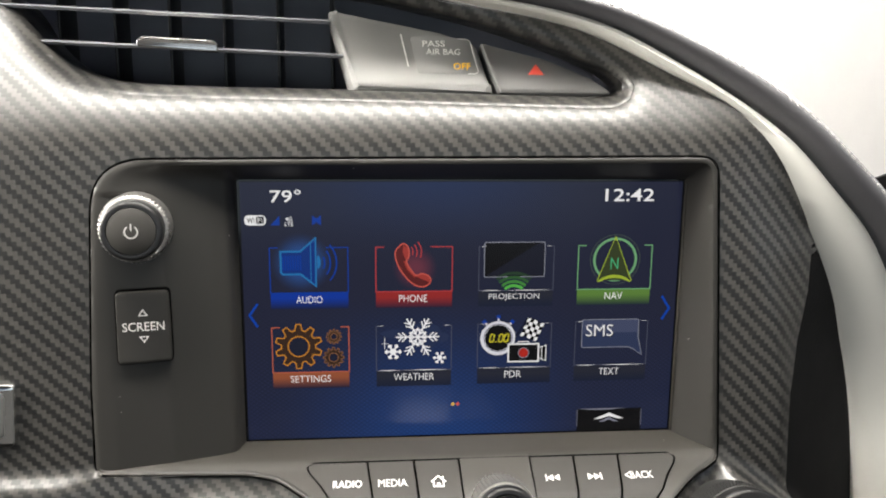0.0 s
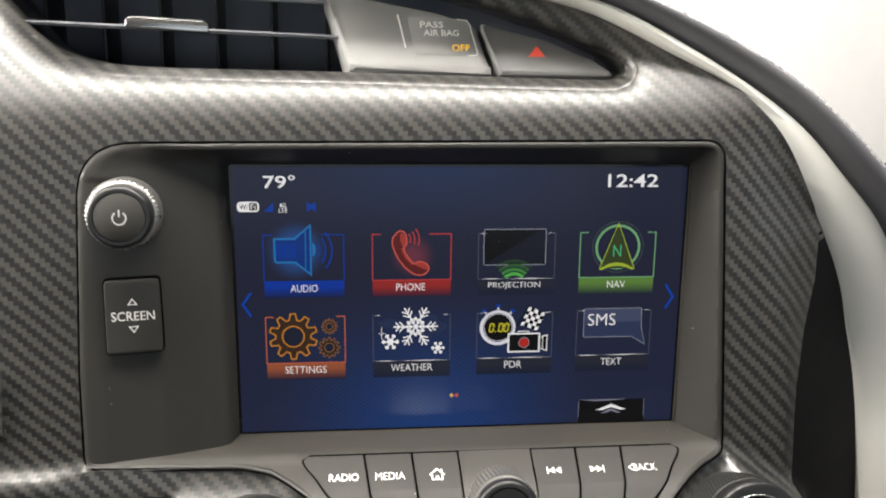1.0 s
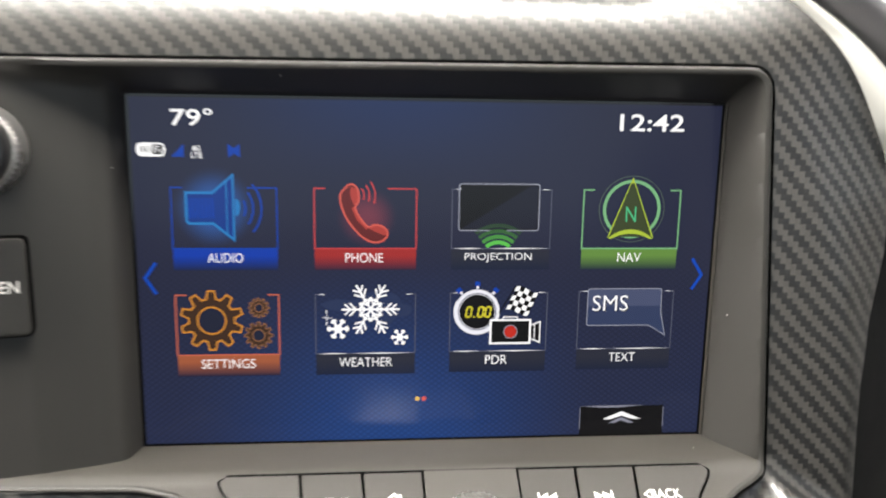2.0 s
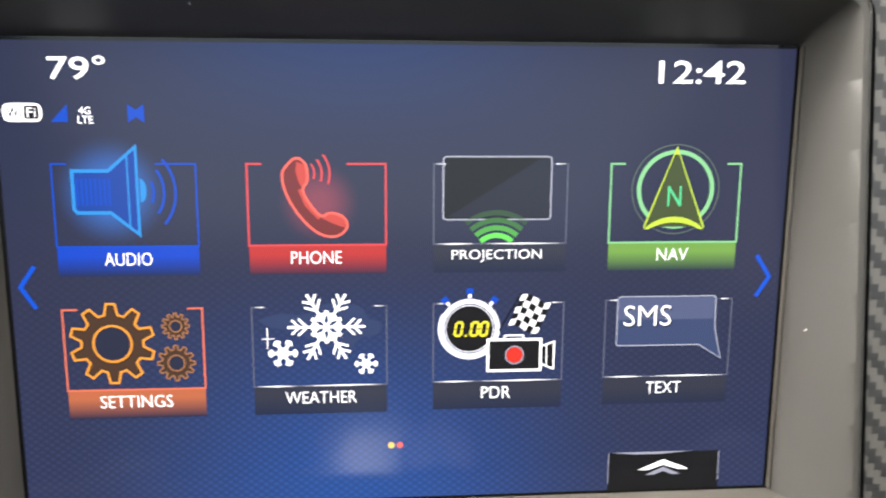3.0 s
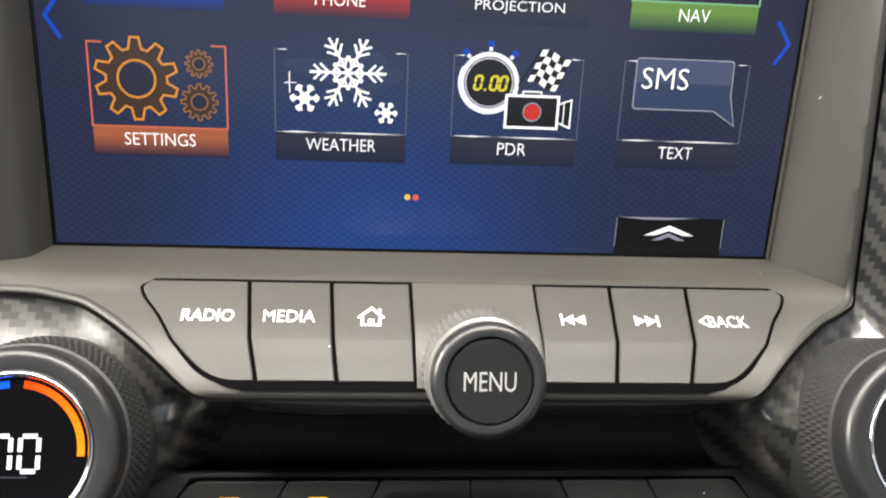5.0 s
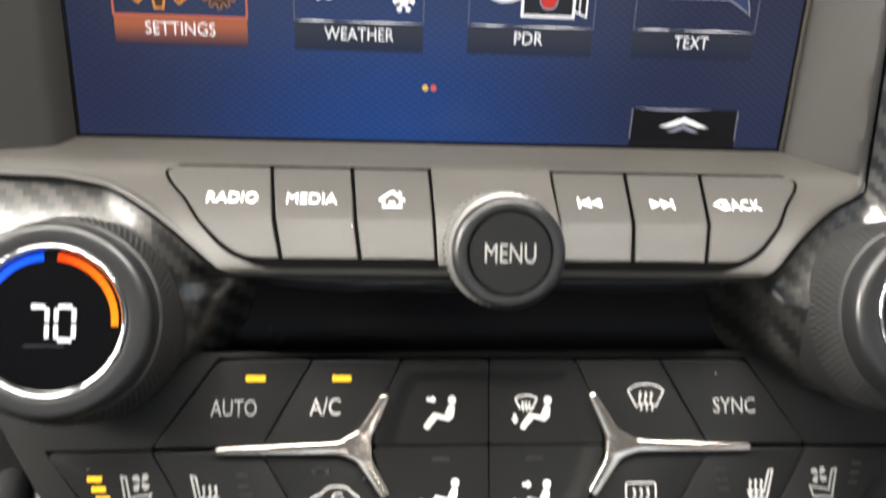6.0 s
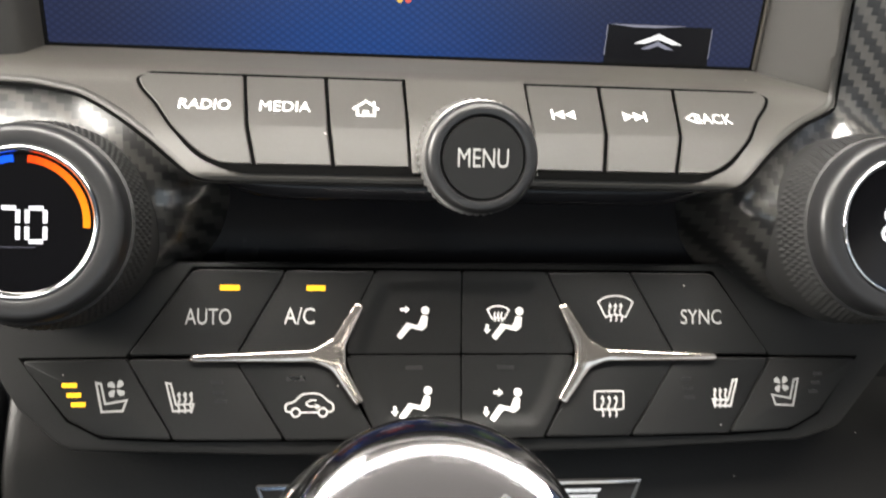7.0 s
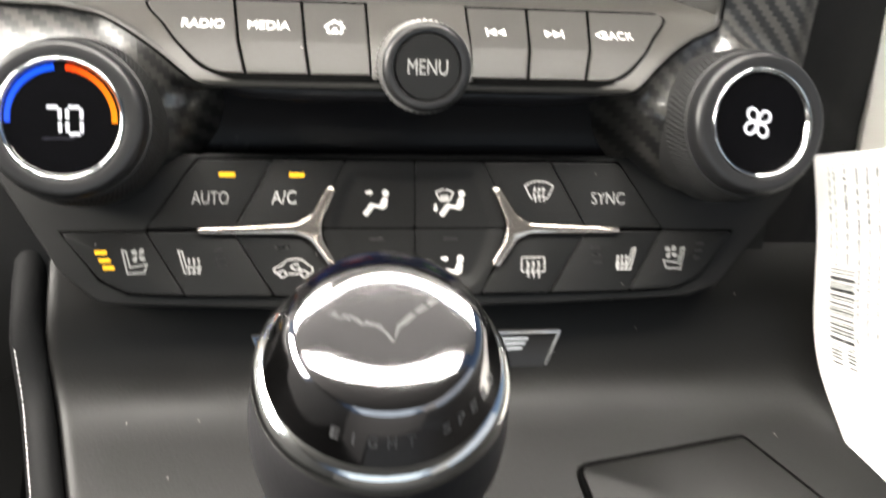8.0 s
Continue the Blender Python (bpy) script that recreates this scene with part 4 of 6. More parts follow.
picture("recorder_tile", "flag_white", WHITE, lambda b: [flat(b, flag_square(i, j), 0.18, FRONT) for i in range(5) for j in range(5) if (i + j) % 2 == 0])
picture("recorder_tile", "flag_black", INKY, lambda b: ([flat(b, flag_square(i, j), 0.18, FRONT) for i in range(5) for j in range(5) if (i + j) % 2], line(b, [(25.4, -3), (20.4, -11.6)], 0.4, 0.19, FRONT)))

BUBBLE = rounded([(48, -15.8), (48, -4.1), (71.3, -4.1), (71.5, -12), (73.3, -19.2), (67.8, -15.8)], [0.8, 0.8, 0.8, 0, 0, 0], 4)
picture("text_tile", "bubble_fill", SLATE, lambda b: flat(b, BUBBLE, 0.12, FRONT))
picture("text_tile", "bubble_gloss", SLATE_TOP, lambda b: flat(b, [(48.3, -9.6), (71.1, -9.6), (71.1, -4.4), (48.3, -4.4)], 0.13, FRONT))
picture("text_tile", "bubble_outline", PALE, lambda b: line(b, BUBBLE, 0.25, 0.16, FRONT, True))
part("lettering", letters("SMS", 49.9, 61.1, -11.4, -6.5, 0.17, FRONT, -0.006), INKY, TILES["text_tile"])
part("lettering", letters("SMS", 49.6, 60.8, -11.1, -6.2, 0.2, FRONT, -0.006), WHITE, TILES["text_tile"], "white letters")

part("temperature", letters("79\u00b0", -75.3, -63.6, 44.1, 49.0, 0.15, FRONT, 0.008), WHITE, screen, "white digits")
part("clock", letters("12:42", 55.0, 74.8, 44.2, 49.2, 0.15, FRONT, 0.008), WHITE, screen, "white digits")
bm = bmesh.new()
flat(bm, rounded([(-85.1, 35.3), (-77, 35.3), (-77, 39.2), (-85.1, 39.2)], 1.7), 0.12, FRONT)
wifi = part("wireless_mark", bm, WHITE, screen)
bm = letters("Wi", -84.2, -81.3, 36.2, 38.3, 0.16, FRONT, 0.01)
flat(bm, rounded([(-80.7, 35.9), (-77.7, 35.9), (-77.7, 38.7), (-80.7, 38.7)], 0.6), 0.15, FRONT)
part("lettering", bm, INKY, wifi)
part("lettering", letters("Fi", -80.1, -78.3, 36.3, 38.3, 0.2, FRONT, 0.0), WHITE, wifi)
bm = bmesh.new()
flat(bm, [(-75.4, 35.3), (-71.9, 35.3), (-71.9, 39.0)], 0.12, FRONT)
part("signal_mark", bm, BLUE, screen)
bm = letters("4G", -69.6, -67.2, 36.9, 38.5, 0.12, FRONT, 0.01)
part("network_mark", letters("LTE", -69.9, -66.8, 35.0, 36.6, 0.12, FRONT, 0.01, bm), WHITE, screen)
bm = bmesh.new()
flat(bm, [(-59.6, 39.1), (-57.9, 37.9), (-56.2, 39.1), (-56.2, 35.2), (-57.9, 36.4), (-59.6, 35.2)], 0.12, FRONT)
part("mute_mark", bm, BLUE, screen)
for pts in ([(-81.2, 4.4), (-84.4, -0.2), (-81.4, -5.0)], [(80.4, 5.4), (83.7, 0.3), (80.8, -4.4)]):
    bm = bmesh.new()
    line(bm, pts, 0.95, 0.12, FRONT)
    part("page_arrow", bm, lit("display_arrow_blue", (0.0, 0.07, 0.55), 1.0), screen)
for x, mt in ((-4.4, AMBER), (-2.4, HOTRED)):
    bm = bmesh.new()
    flat(bm, ring_pts(x, -38.8, 0.75, n=16), 0.12, FRONT)
    part("page_dot", bm, mt, screen)
bm = bmesh.new()
flat(bm, [(47.4, -51.9), (47.4, -42.4), (74.5, -42.4), (74.7, -51.9)], 0.1, FRONT)
tray = part("pull_up_tab", bm, INKY, screen)
bm = bmesh.new()
flat(bm, [(54.6, -46.9), (60.9, -44.3), (67.3, -46.9), (64.6, -46.9), (60.9, -45.7), (57.4, -46.9)], 0.14, FRONT)
part("chevron", bm, WHITE, tray)
bm = bmesh.new()
flat(bm, [(56.6, -48.2), (60.9, -46.2), (65.2, -48.2), (63.2, -48.2), (60.9, -47.3), (58.7, -48.2)], 0.14, FRONT)
part("chevron", bm, GREY, tray)
bm = bmesh.new()
flat(bm, [(47.6, -42.3), (68, -42.3), (60, -42.9), (54, -42.9)], 0.15, FRONT)
line(bm, [(47.4, -42.6), (47.4, -50)], 0.2, 0.15, FRONT)
line(bm, [(74.5, -42.6), (74.6, -50)], 0.2, 0.15, FRONT)
part("tab_glint", bm, GREY, tray)

# ---- knob and key beside the screen ----


def turned_knob(name, label, m, base, parts):
    """A knob of turned parts: name, profile, material, label, wave."""
    k = thing(name, label, "knob", base)
    made = {}
    for pn, prof, mt, pl, wave in parts:
        made[pn] = part(pn, lathe(bmesh.new(), prof, m, 96, wave), mt, k, pl, 40)
    return k, made


def ribs(lo, hi, d):
    return lambda k, i: d if lo <= k <= hi and i % 2 else 0.0


PK = face(-117.8, -33.8, 39.0, 3, 8)
power, made = turned_knob("power_knob", "black round power knob with a ribbed base on the bezel", PK, (-118, -18, 39), [
    ("knob_base", [(12.4, -16), (12.4, -10), (11.9, -8.2), (11.2, -7.6), (10.2, -7.4)], METAL, "ribbed satin metal base", ribs(1, 3, -0.5)),
    ("knob_body", [(10.4, -7.6), (10.3, -2.2)] + arc_profile(8.9, -1.6, 1.3, 0, 90, 5) + [(8.3, -0.3), (8.1, -0.9), (7.9, -0.9)], BLACK, "", None),
    ("push_cap", [(8.0, -2.0), (8.0, -0.6), (7.7, -0.35), (0, -0.25)], KEY, "black push cap", None)])
bm = bmesh.new()
line(bm, ring_pts(0, -0.2, 2.1, 125, 415, 28), 0.5, -0.15, PK)
line(bm, [(0, 0.2), (0, 2.6)], 0.5, -0.14, PK)
part("power_mark", bm, MIDPRINT, made["push_cap"], "white power symbol")

SB = face(-119.5, -19.6, 1.7, 0, 10)
key = thing("screen_key", "black rectangular key lettered SCREEN between two triangles", "button", (-119.5, -18, -10))
bm = prism(bmesh.new(), rounded([(-9.8, -14.5), (10.0, -14.1), (9.8, 13.6), (-9.4, 13.4)], 2.2), -5, -1.0, SB, 0.2)
part("key_well", bm, GAP, key)
bm = prism(bmesh.new(), rounded([(-9.3, -14.0), (9.5, -13.6), (9.3, 13.1), (-8.9, 12.9)], 1.9), -5, 0.3, SB, 0.7)
cap = part("key_cap", bm, BEZEL, key)
part("lettering", letters("SCREEN", -7.1, 7.3, -1.6, 1.7, 0.36, SB, 0.006), PRINT, cap, "white letters")
for s in (1, -1):
    bm = bmesh.new()
    line(bm, [(-1.3, 0.2 + s * 4.0), (1.5, 0.2 + s * 4.0), (0.1, 0.2 + s * 6.0)], 0.4, 0.36, SB, True)
    part("triangle_mark", bm, PRINT, cap)

# ---- media keys ----


def strip_at(f, lift=0.0):
    """y and z on the keys' profile: f 0 at the top, 1 at the crease, 2 at the foot."""
    (y0, z0), (y1, z1), (y2, z2) = STRIP
    n0, n1 = Vector((z0 - z1, y1 - y0)), Vector((z1 - z2, y2 - y1))
    n0, n1 = -n0.normalized(), -n1.normalized()
    if f <= 1:
        p, n = Vector((y0 + (y1 - y0) * f, z0 + (z1 - z0) * f)), n0
    else:
        p, n = Vector((y1 + (y2 - y1) * (f - 1), z1 + (z2 - z1) * (f - 1))), n1
    w = max(0, 1 - abs(f - 1) / 0.08)
    n = (n * (1 - w / 2) + (n0 + n1).normalized() * w / 2).normalized()
    return p.x + n.x * lift, p.y + n.y * lift


def media_key(name, label, rows):
    """A key on the sloping strip; rows give f and the left and right ends."""
    k = thing(name, label, "button", ((rows[0][1] + rows[0][2]) / 2, -40, -66), "media keys under the screen")
    bm = bmesh.new()
    front, foot, mid = [], [], []
    for f, xl, xr in rows:
        e = 0.3
        top = 0.25 if f == rows[0][0] else (-0.25 if f == rows[-1][0] else 0)
        y, z = strip_at(f, 0.4)
        ym, zm = strip_at(f, 0.05)
        yb, zb = strip_at(f, -5.0)
        front.append([(xl + e, y, z - top), (xr - e, y, z - top)])
        mid.append([(xl, ym, zm), (xr, ym, zm)])
        foot.append([(xl, yb, zb), (xr, yb, zb)])
    cols = [[r[0] for r in foot], [r[0] for r in mid], [r[0] for r in front], [r[1] for r in front], [r[1] for r in mid], [r[1] for r in foot]]
    vs = loft(bm, cols)
    for end in (0, -1):
        q = [c[end] for c in vs]
        for i in range(2):
            bm.faces.new((q[i], q[i + 1], q[4 - i], q[5 - i]))
    bmesh.ops.recalc_face_normals(bm, faces=bm.faces[:])
    return part("key_cap", bm, KEY, k, smooth=25)


g = 0.34
LEFT_END = ((0.0, -58.4), (0.025, -60.0), (0.06, -61.0), (0.11, -61.5), (0.17, -61.3), (0.24, -60.8), (0.32, -60.1), (0.6, -56.6), (1.0, -52.8), (1.3, -50.4), (1.55, -48.2), (1.72, -46.4), (1.86, -44.4), (1.95, -42.2), (2.0, -39.4))


def seam(f, top, foot):
    return top + (foot - top) * (f / 2 if f < 1 else 0.5 + (f - 1) / 2)


FS = (0.0, 0.5, 0.98, 1.02, 1.5, 1.9, 2.0)
keys = {}
keys["radio"] = media_key("radio_key", "grey key lettered RADIO with a rounded outer end", [(f, x, seam(f, -39.2, -35.3) - g) for f, x in LEFT_END])
keys["media"] = media_key("media_key", "grey key lettered MEDIA", [(f, seam(f, -39.2, -35.3) + g, seam(f, -21.3, -19.1) - g) for f in FS])
keys["home"] = media_key("home_key", "grey key with a white house symbol", [(f, seam(f, -21.3, -19.1) + g, seam(f, -3.8, -3.0) - g) for f in FS])
keys["prev"] = media_key("previous_key", "grey key with a white skip-back symbol", [(f, seam(f, 23.9, 23.2) + g, seam(f, 41.5, 38.8) - g) for f in FS])
keys["next"] = media_key("next_key", "grey key with a white skip-forward symbol", [(f, seam(f, 41.5, 38.8) + g, seam(f, 59.4, 54.9) - g) for f in FS])
keys["back"] = media_key("back_key", "grey key lettered BACK with a rounded outer end", [(f, seam(f, 59.4, 54.9) + g, 20.1 - x) for f, x in LEFT_END])
plate = thing("knob_plate", "grey plastic plate behind the menu knob", "trim", (10, -40, -66))
bm = bmesh.new()
rows = []
for f in (0, 0.5, 1, 1.5, 2.15):
    y, z = strip_at(f, 0.7)
    rows.append([(seam(f, -3.8, -3.2) + g, *strip_at(f, -4)), (seam(f, -3.8, -3.2) + g, y, z)] + [(seam(f, -3.4, -3) + 0.6 + i * 2.62, y, z) for i in range(11)]
                + [(seam(f, 23.9, 23.2) - g, y, z), (seam(f, 23.9, 23.2) - g, *strip_at(f, -4))])
loft(bm, rows)
bmesh.ops.recalc_face_normals(bm, faces=bm.faces[:])
part("plate", bm, SATIN, plate, smooth=30)

# dark floor of the gaps between the keys
bm = bmesh.new()
rows = []
GAP_END = tuple((f, x - 0.75) for f, x in LEFT_END if f < 1.2) + ((1.3, -51.3), (1.55, -49.4), (1.72, -47.9), (1.86, -46.3), (1.95, -44.9), (2.0, -43.8))
for f, x in ((-0.045, -58.95), (-0.02, -60.65)) + GAP_END:
    y, z = strip_at(f, 0.12 if f < 1.9 else 0.2)
    rows.append([(x, y, z), (20.1 - x, y, z)])
for x, y, z in ((-42.6, -40.65, -68.0), (-40.6, -41.2, -68.5), (-37.6, -41.7, -69.0)):
    rows.append([(x, y, z), (20.1 - x, y, z)])
loft(bm, rows)
bmesh.ops.recalc_face_normals(bm, faces=bm.faces[:])
solo("key_gap", bm, GAP, "dark gap round the media keys", "gap", kind="structure")

yt, zt = strip_at(0.62, 0.0)
SF = face(0, yt, zt, 64.7)
LIFT = 0.45
part("lettering", letters("RADIO", -52.0, -41.2, -1.6, 1.7, LIFT, SF, 0.012), PRINT, keys["radio"], "white letters")
part("lettering", letters("MEDIA", -35.1, -24.3, -1.6, 1.7, LIFT, SF, 0.0), PRINT, keys["media"], "white letters")
bm = bmesh.new()
line(bm, [(-15.2, -0.2), (-12.4, 2.6), (-9.7, -0.2)], 0.6, LIFT, SF)
line(bm, [(-14.3, 0), (-14.3, -2.2), (-10.6, -2.2), (-10.6, 0)], 0.55, LIFT, SF)
line(bm, [(-12.9, -2.2), (-12.9, -0.8), (-12, -0.8), (-12, -2.2)], 0.4, LIFT, SF)
line(bm, [(-10.7, 1.2), (-10.7, 2.4)], 0.6, LIFT, SF)
part("house_mark", bm, PRINT, keys["home"], "white house symbol")
for nm, x, s in (("prev", 31.7, -1), ("next", 47.6, 1)):
    bm = bmesh.new()
    for q in (-2.4, 0.1):
        flat(bm, [(x + s * q, -1.5), (x + s * (q + 2.4), 0), (x + s * q, 1.5)], LIFT, SF)
    line(bm, [(x + s * 2.75, -1.6), (x + s * 2.75, 1.6)], 0.5, LIFT, SF)
    part("skip_mark", bm, PRINT, keys[nm], "white skip symbol")
bm = letters("BACK", 61.9, 70.8, -1.6, 1.7, LIFT, SF, 0.0)
line(bm, [(62.0, -1.5), (60.0, 0.05), (62.0, 1.6)], 0.45, LIFT, SF)
part("lettering", bm, PRINT, keys["back"], "white letters")

# ---- menu knob ----
MK = face(10.1, -52.9, -61.0, 17)
menu, made = turned_knob("menu_knob", "black round knob lettered MENU with a ribbed shaft", MK, (10, -34, -60), [
    ("knob_shaft", [(12.0, -24), (12.0, -8.2), (11.6, -6.8), (10.2, -6.2)], METAL, "ribbed satin metal shaft", ribs(0, 1, -0.55)),
    ("knob_collar", [(10.0, -6.6), (11.0, -5.6), (11.15, -3.6)] + arc_profile(9.3, -1.8, 1.8, 0, 90, 7) + [(8.6, -0.2), (8.35, -0.8), (8.2, -1.4)], BLACK, "", None),
    ("push_cap", [(8.15, -2.5), (8.15, -0.7), (7.9, -0.4), (0, -0.25)], CLIMATE_KEY, "dark push cap", None)])
part("lettering", letters("MENU", -5.0, 5.0, -1.85, 1.85, -0.15, MK, 0.0), DIM, made["push_cap"], "white letters")

# ---- climate panel ----
CT = 27.5
CF = face(10.2, -43.4, -111.4, CT)
COS = math.cos(radians(CT))


def cb(z):
    return (z + 111.4) / COS


def cpts(pts):
    return [(x - 10.2, cb(z)) for x, z in pts]


def mirror(pts):
    return [(-a, b) for a, b in pts][::-1]


frame_out = rounded(cpts([(-114, -82), (-101.3, -101), (-87.5, -121.4), (-77, -129.8), (-32, -131.3), (10.2, -131.4), (52, -131), (93, -129.6), (102.4, -127), (114, -115), (126, -102.5), (136, -86),
                          (90, -84), (75, -92.2), (-55, -92.6), (-68, -84)]), [3, 14, 10, 10, 30, 0, 30, 8, 6, 12, 12, 3, 6, 9, 9, 6], 6)
bm = prism(bmesh.new(), frame_out, -22, -1.2, CF, 1.2)
solo("climate_surround", bm, CLIMATE_FRAME, "matt black plastic surround of the climate keys below the slot", "trim", kind="structure")

CLIMATE_SHAPES = [
    ("auto_key", "black climate key lettered AUTO with a lit amber bar", [(-63.6, -111.2), (-50, -94.4), (-30.0, -94.4), (-40.6, -111.0)], [0.6, 4, 0.6, 0.6]),
    ("air_conditioning_key", "black climate key lettered A/C with a lit amber bar", [(-40.0, -111.0), (-29.4, -94.4), (-10.0, -94.4), (-13.2, -100.6), (-17.4, -107.6), (-22.4, -110.4)], [0.6, 0.6, 0.6, 3, 4, 4]),
    ("face_vent_key", "black climate key with a seated figure and face-level arrow", [(-9.4, -94.4), (9.9, -94.4), (9.9, -110.9), (-16.1, -110.9), (-12.6, -100.4)], [0.6, 0.4, 0.4, 1, 3]),
    ("foot_vent_key", "black climate key with a seated figure and foot-level arrow", [(-16.1, -111.5), (9.9, -111.5), (9.9, -127.9), (-8.6, -127.9), (-12.4, -121)], [1, 0.4, 0.4, 0.6, 3]),
    ("recirculation_key", "black climate key with a white car outline", [(-40.2, -112.6), (-22.6, -112.4), (-18, -115), (-13.2, -121.6), (-9.3, -127.9), (-29.2, -127.9)], [0.6, 4, 4, 3, 0.6, 0.6]),
    ("heated_seat_key", "black climate key with a heated seat symbol", [(-63.6, -112.1), (-40.9, -112.1), (-29.9, -127.9), (-53.4, -127.6)], 0.6),
    ("ventilated_seat_key", "black climate key with a ventilated seat symbol and three amber bars", [(-86, -112.3), (-64.2, -112.1), (-54.0, -127.5), (-69, -126.8), (-76, -123.4)], [0.8, 0.6, 0.6, 10, 6]),
]
RIGHT_NAMES = {"auto_key": ("sync_key", "black climate key lettered SYNC"), "air_conditioning_key": ("windscreen_key", "black climate key with a windscreen defrost symbol"),
               "face_vent_key": ("defrost_feet_key", "black climate key with a seated figure, windscreen and foot arrow"),
               "foot_vent_key": ("face_feet_key", "black climate key with a seated figure and two arrows"), "recirculation_key": ("rear_window_key", "black climate key with a rear window defrost symbol"),
               "heated_seat_key": ("heated_seat_key", "black climate key with a heated seat symbol, unlit"), "ventilated_seat_key": ("ventilated_seat_key", "black climate key with a ventilated seat symbol, unlit")}
CK, LEVEL = {}, {}


DISH = cpts([(-8.4, -95.6), (-11.8, -100.8), (-15.4, -111.2), (-11.8, -120.6), (-7.8, -126.6)])
DISH = rounded(DISH + mirror(DISH), 3.0, 5)
SINK = 1.15


def dished(pts):
    """A key in the hollow of four: high at the hollow's rim, sunk inside it."""
    def depth(a, b):
        _, _, d, inside = to_edge(a, b, DISH)
        return SINK * step_up(0.0, 4.2, np.where(inside, d, 0)) - 0.35
    bm = sheet(bmesh.new(), pts, [], 0.95, depth, 5)
    for v in bm.verts:
        v.co = at(CF, v.co.x * 1000, v.co.z * 1000, -v.co.y * 1000)
    return bm


for side in (0, 1):
    for nm, lb, pts, r in CLIMATE_SHAPES:
        shape = rounded(cpts(pts), r, 5)
        shape = inset(shape if area(shape) > 0 else shape[::-1], -0.12)
        if side:
            shape = mirror(shape)
            nm2, lb = RIGHT_NAMES[nm]
        else:
            nm2 = nm
        k = thing(nm2, lb, "button", (0, -50, -127), "climate keys")
        hollow = nm in ("face_vent_key", "foot_vent_key")
        bm = dished(shape) if hollow else prism(bmesh.new(), shape, -6, 0.35, CF, 0.4)
        CK[side, nm] = part("key_cap", bm, CLIMATE_KEY, k, smooth=50 if hollow else 30)
        LEVEL[CK[side, nm].name] = -SINK if hollow else 0.0

# floor of the joints
bm = bmesh.new()
half = cpts([(-50.6, -93.7), (-64.6, -111.5), (-87.2, -111.7), (-76.8, -124.0), (-69.4, -127.5), (-53.6, -128.3), (10.2, -128.6)])
prism(bm, half + mirror(half)[1:], -8, -1.05, CF)
solo("climate_key_gap", bm, GAP, "dark joints between the climate keys", "gap", kind="structure")

# chrome wishbones between the keys
for side in (0, 1):
    cl = [(-50.2, -111.1), (-50.2, -112.5), (-23.4, -112.6), (-19.6, -114.0), (-13.9, -121.3), (-12.0, -120.3), (-16.2, -113.6), (-16.4, -109.6), (-12.2, -101.2), (-14.1, -100.7), (-19.2, -107.9), (-23.6, -110.1)]
    shape = rounded(cpts(cl), [0.8, 0.8, 5, 4, 0.8, 0.8, 3, 3, 0.8, 0.8, 4, 5], 4)
    if side:
        shape = mirror(shape)
    bm = prism(bmesh.new(), shape, -3, 1.8, CF, 0.42)
    solo("wishbone_trim", bm, CHAMPAGNE, "satin chrome wishbone trim between the climate keys", "trim", "chrome wishbones", smooth=50)

AMBERLED = lit("amber_led", (1.0, 0.52, 0.03), 2.4)
UP = 0.4


def lamps(owner, boxes, mt, nm="indicator_lamp"):
    for x, z, w, h in boxes:
        bm = bmesh.new()
        prism(bm, rounded([(x - 10.2 - w / 2, cb(z) - h / 2), (x - 10.2 + w / 2, cb(z) - h / 2), (x - 10.2 + w / 2, cb(z) + h / 2), (x - 10.2 - w / 2, cb(z) + h / 2)], 0.15, 2), LEVEL[owner.name] - 0.2, LEVEL[owner.name] + UP + 0.05, CF)
        part(nm, bm, mt, owner, "lit amber bar" if mt is AMBERLED else "unlit bar")


lamps(CK[0, "auto_key"], [(-42.1, -97.9, 4.3, 1.2)], AMBERLED)
lamps(CK[0, "air_conditioning_key"], [(-23.1, -97.9, 4.2, 1.2)], AMBERLED)
lamps(CK[0, "ventilated_seat_key"], [(-75.8, -116.9, 3.1, 1.0), (-74.8, -118.8, 3.0, 1.0), (-73.8, -120.6, 3.0, 1.0)], AMBERLED)
lamps(CK[0, "heated_seat_key"], [(-44.6, -116.5, 2.4, 0.8), (-44.2, -118.6, 2.4, 0.8), (-43.6, -120.2, 2.6, 0.8)], UNLIT)
lamps(CK[0, "recirculation_key"], [(-27.3, -115.9, 4.2, 1.0)], UNLIT)
lamps(CK[0, "foot_vent_key"], [(-0.7, -113.9, 4.0, 0.9)], UNLIT)
lamps(CK[1, "foot_vent_key"], [(20.6, -113.9, 4.0, 0.9)], UNLIT)
lamps(CK[1, "heated_seat_key"], [(63.6, -116.4, 2.6, 0.8), (64, -118.3, 2.6, 0.8), (64.4, -120.2, 2.6, 0.8)], UNLIT)
lamps(CK[1, "ventilated_seat_key"], [(96.4, -115.4, 2.2, 0.8), (95.8, -117.3, 2.2, 0.8), (95.2, -119.2, 2.2, 0.8)], UNLIT)


def cl_text(owner, body, x0, x1, z0, z1, mt):
    part("lettering", letters(body, x0 - 10.2, x1 - 10.2, cb(z0), cb(z1), UP, CF, 0.0), mt, owner, "pale letters")


cl_text(CK[0, "auto_key"], "AUTO", -51.7, -41.7, -105.2, -102.0, DIM)
cl_text(CK[0, "air_conditioning_key"], "A/C", -30.1, -23.3, -105.1, -101.8, MIDPRINT)
cl_text(CK[1, "auto_key"], "SYNC", 62.4, 72.4, -105.0, -101.9, DIM)


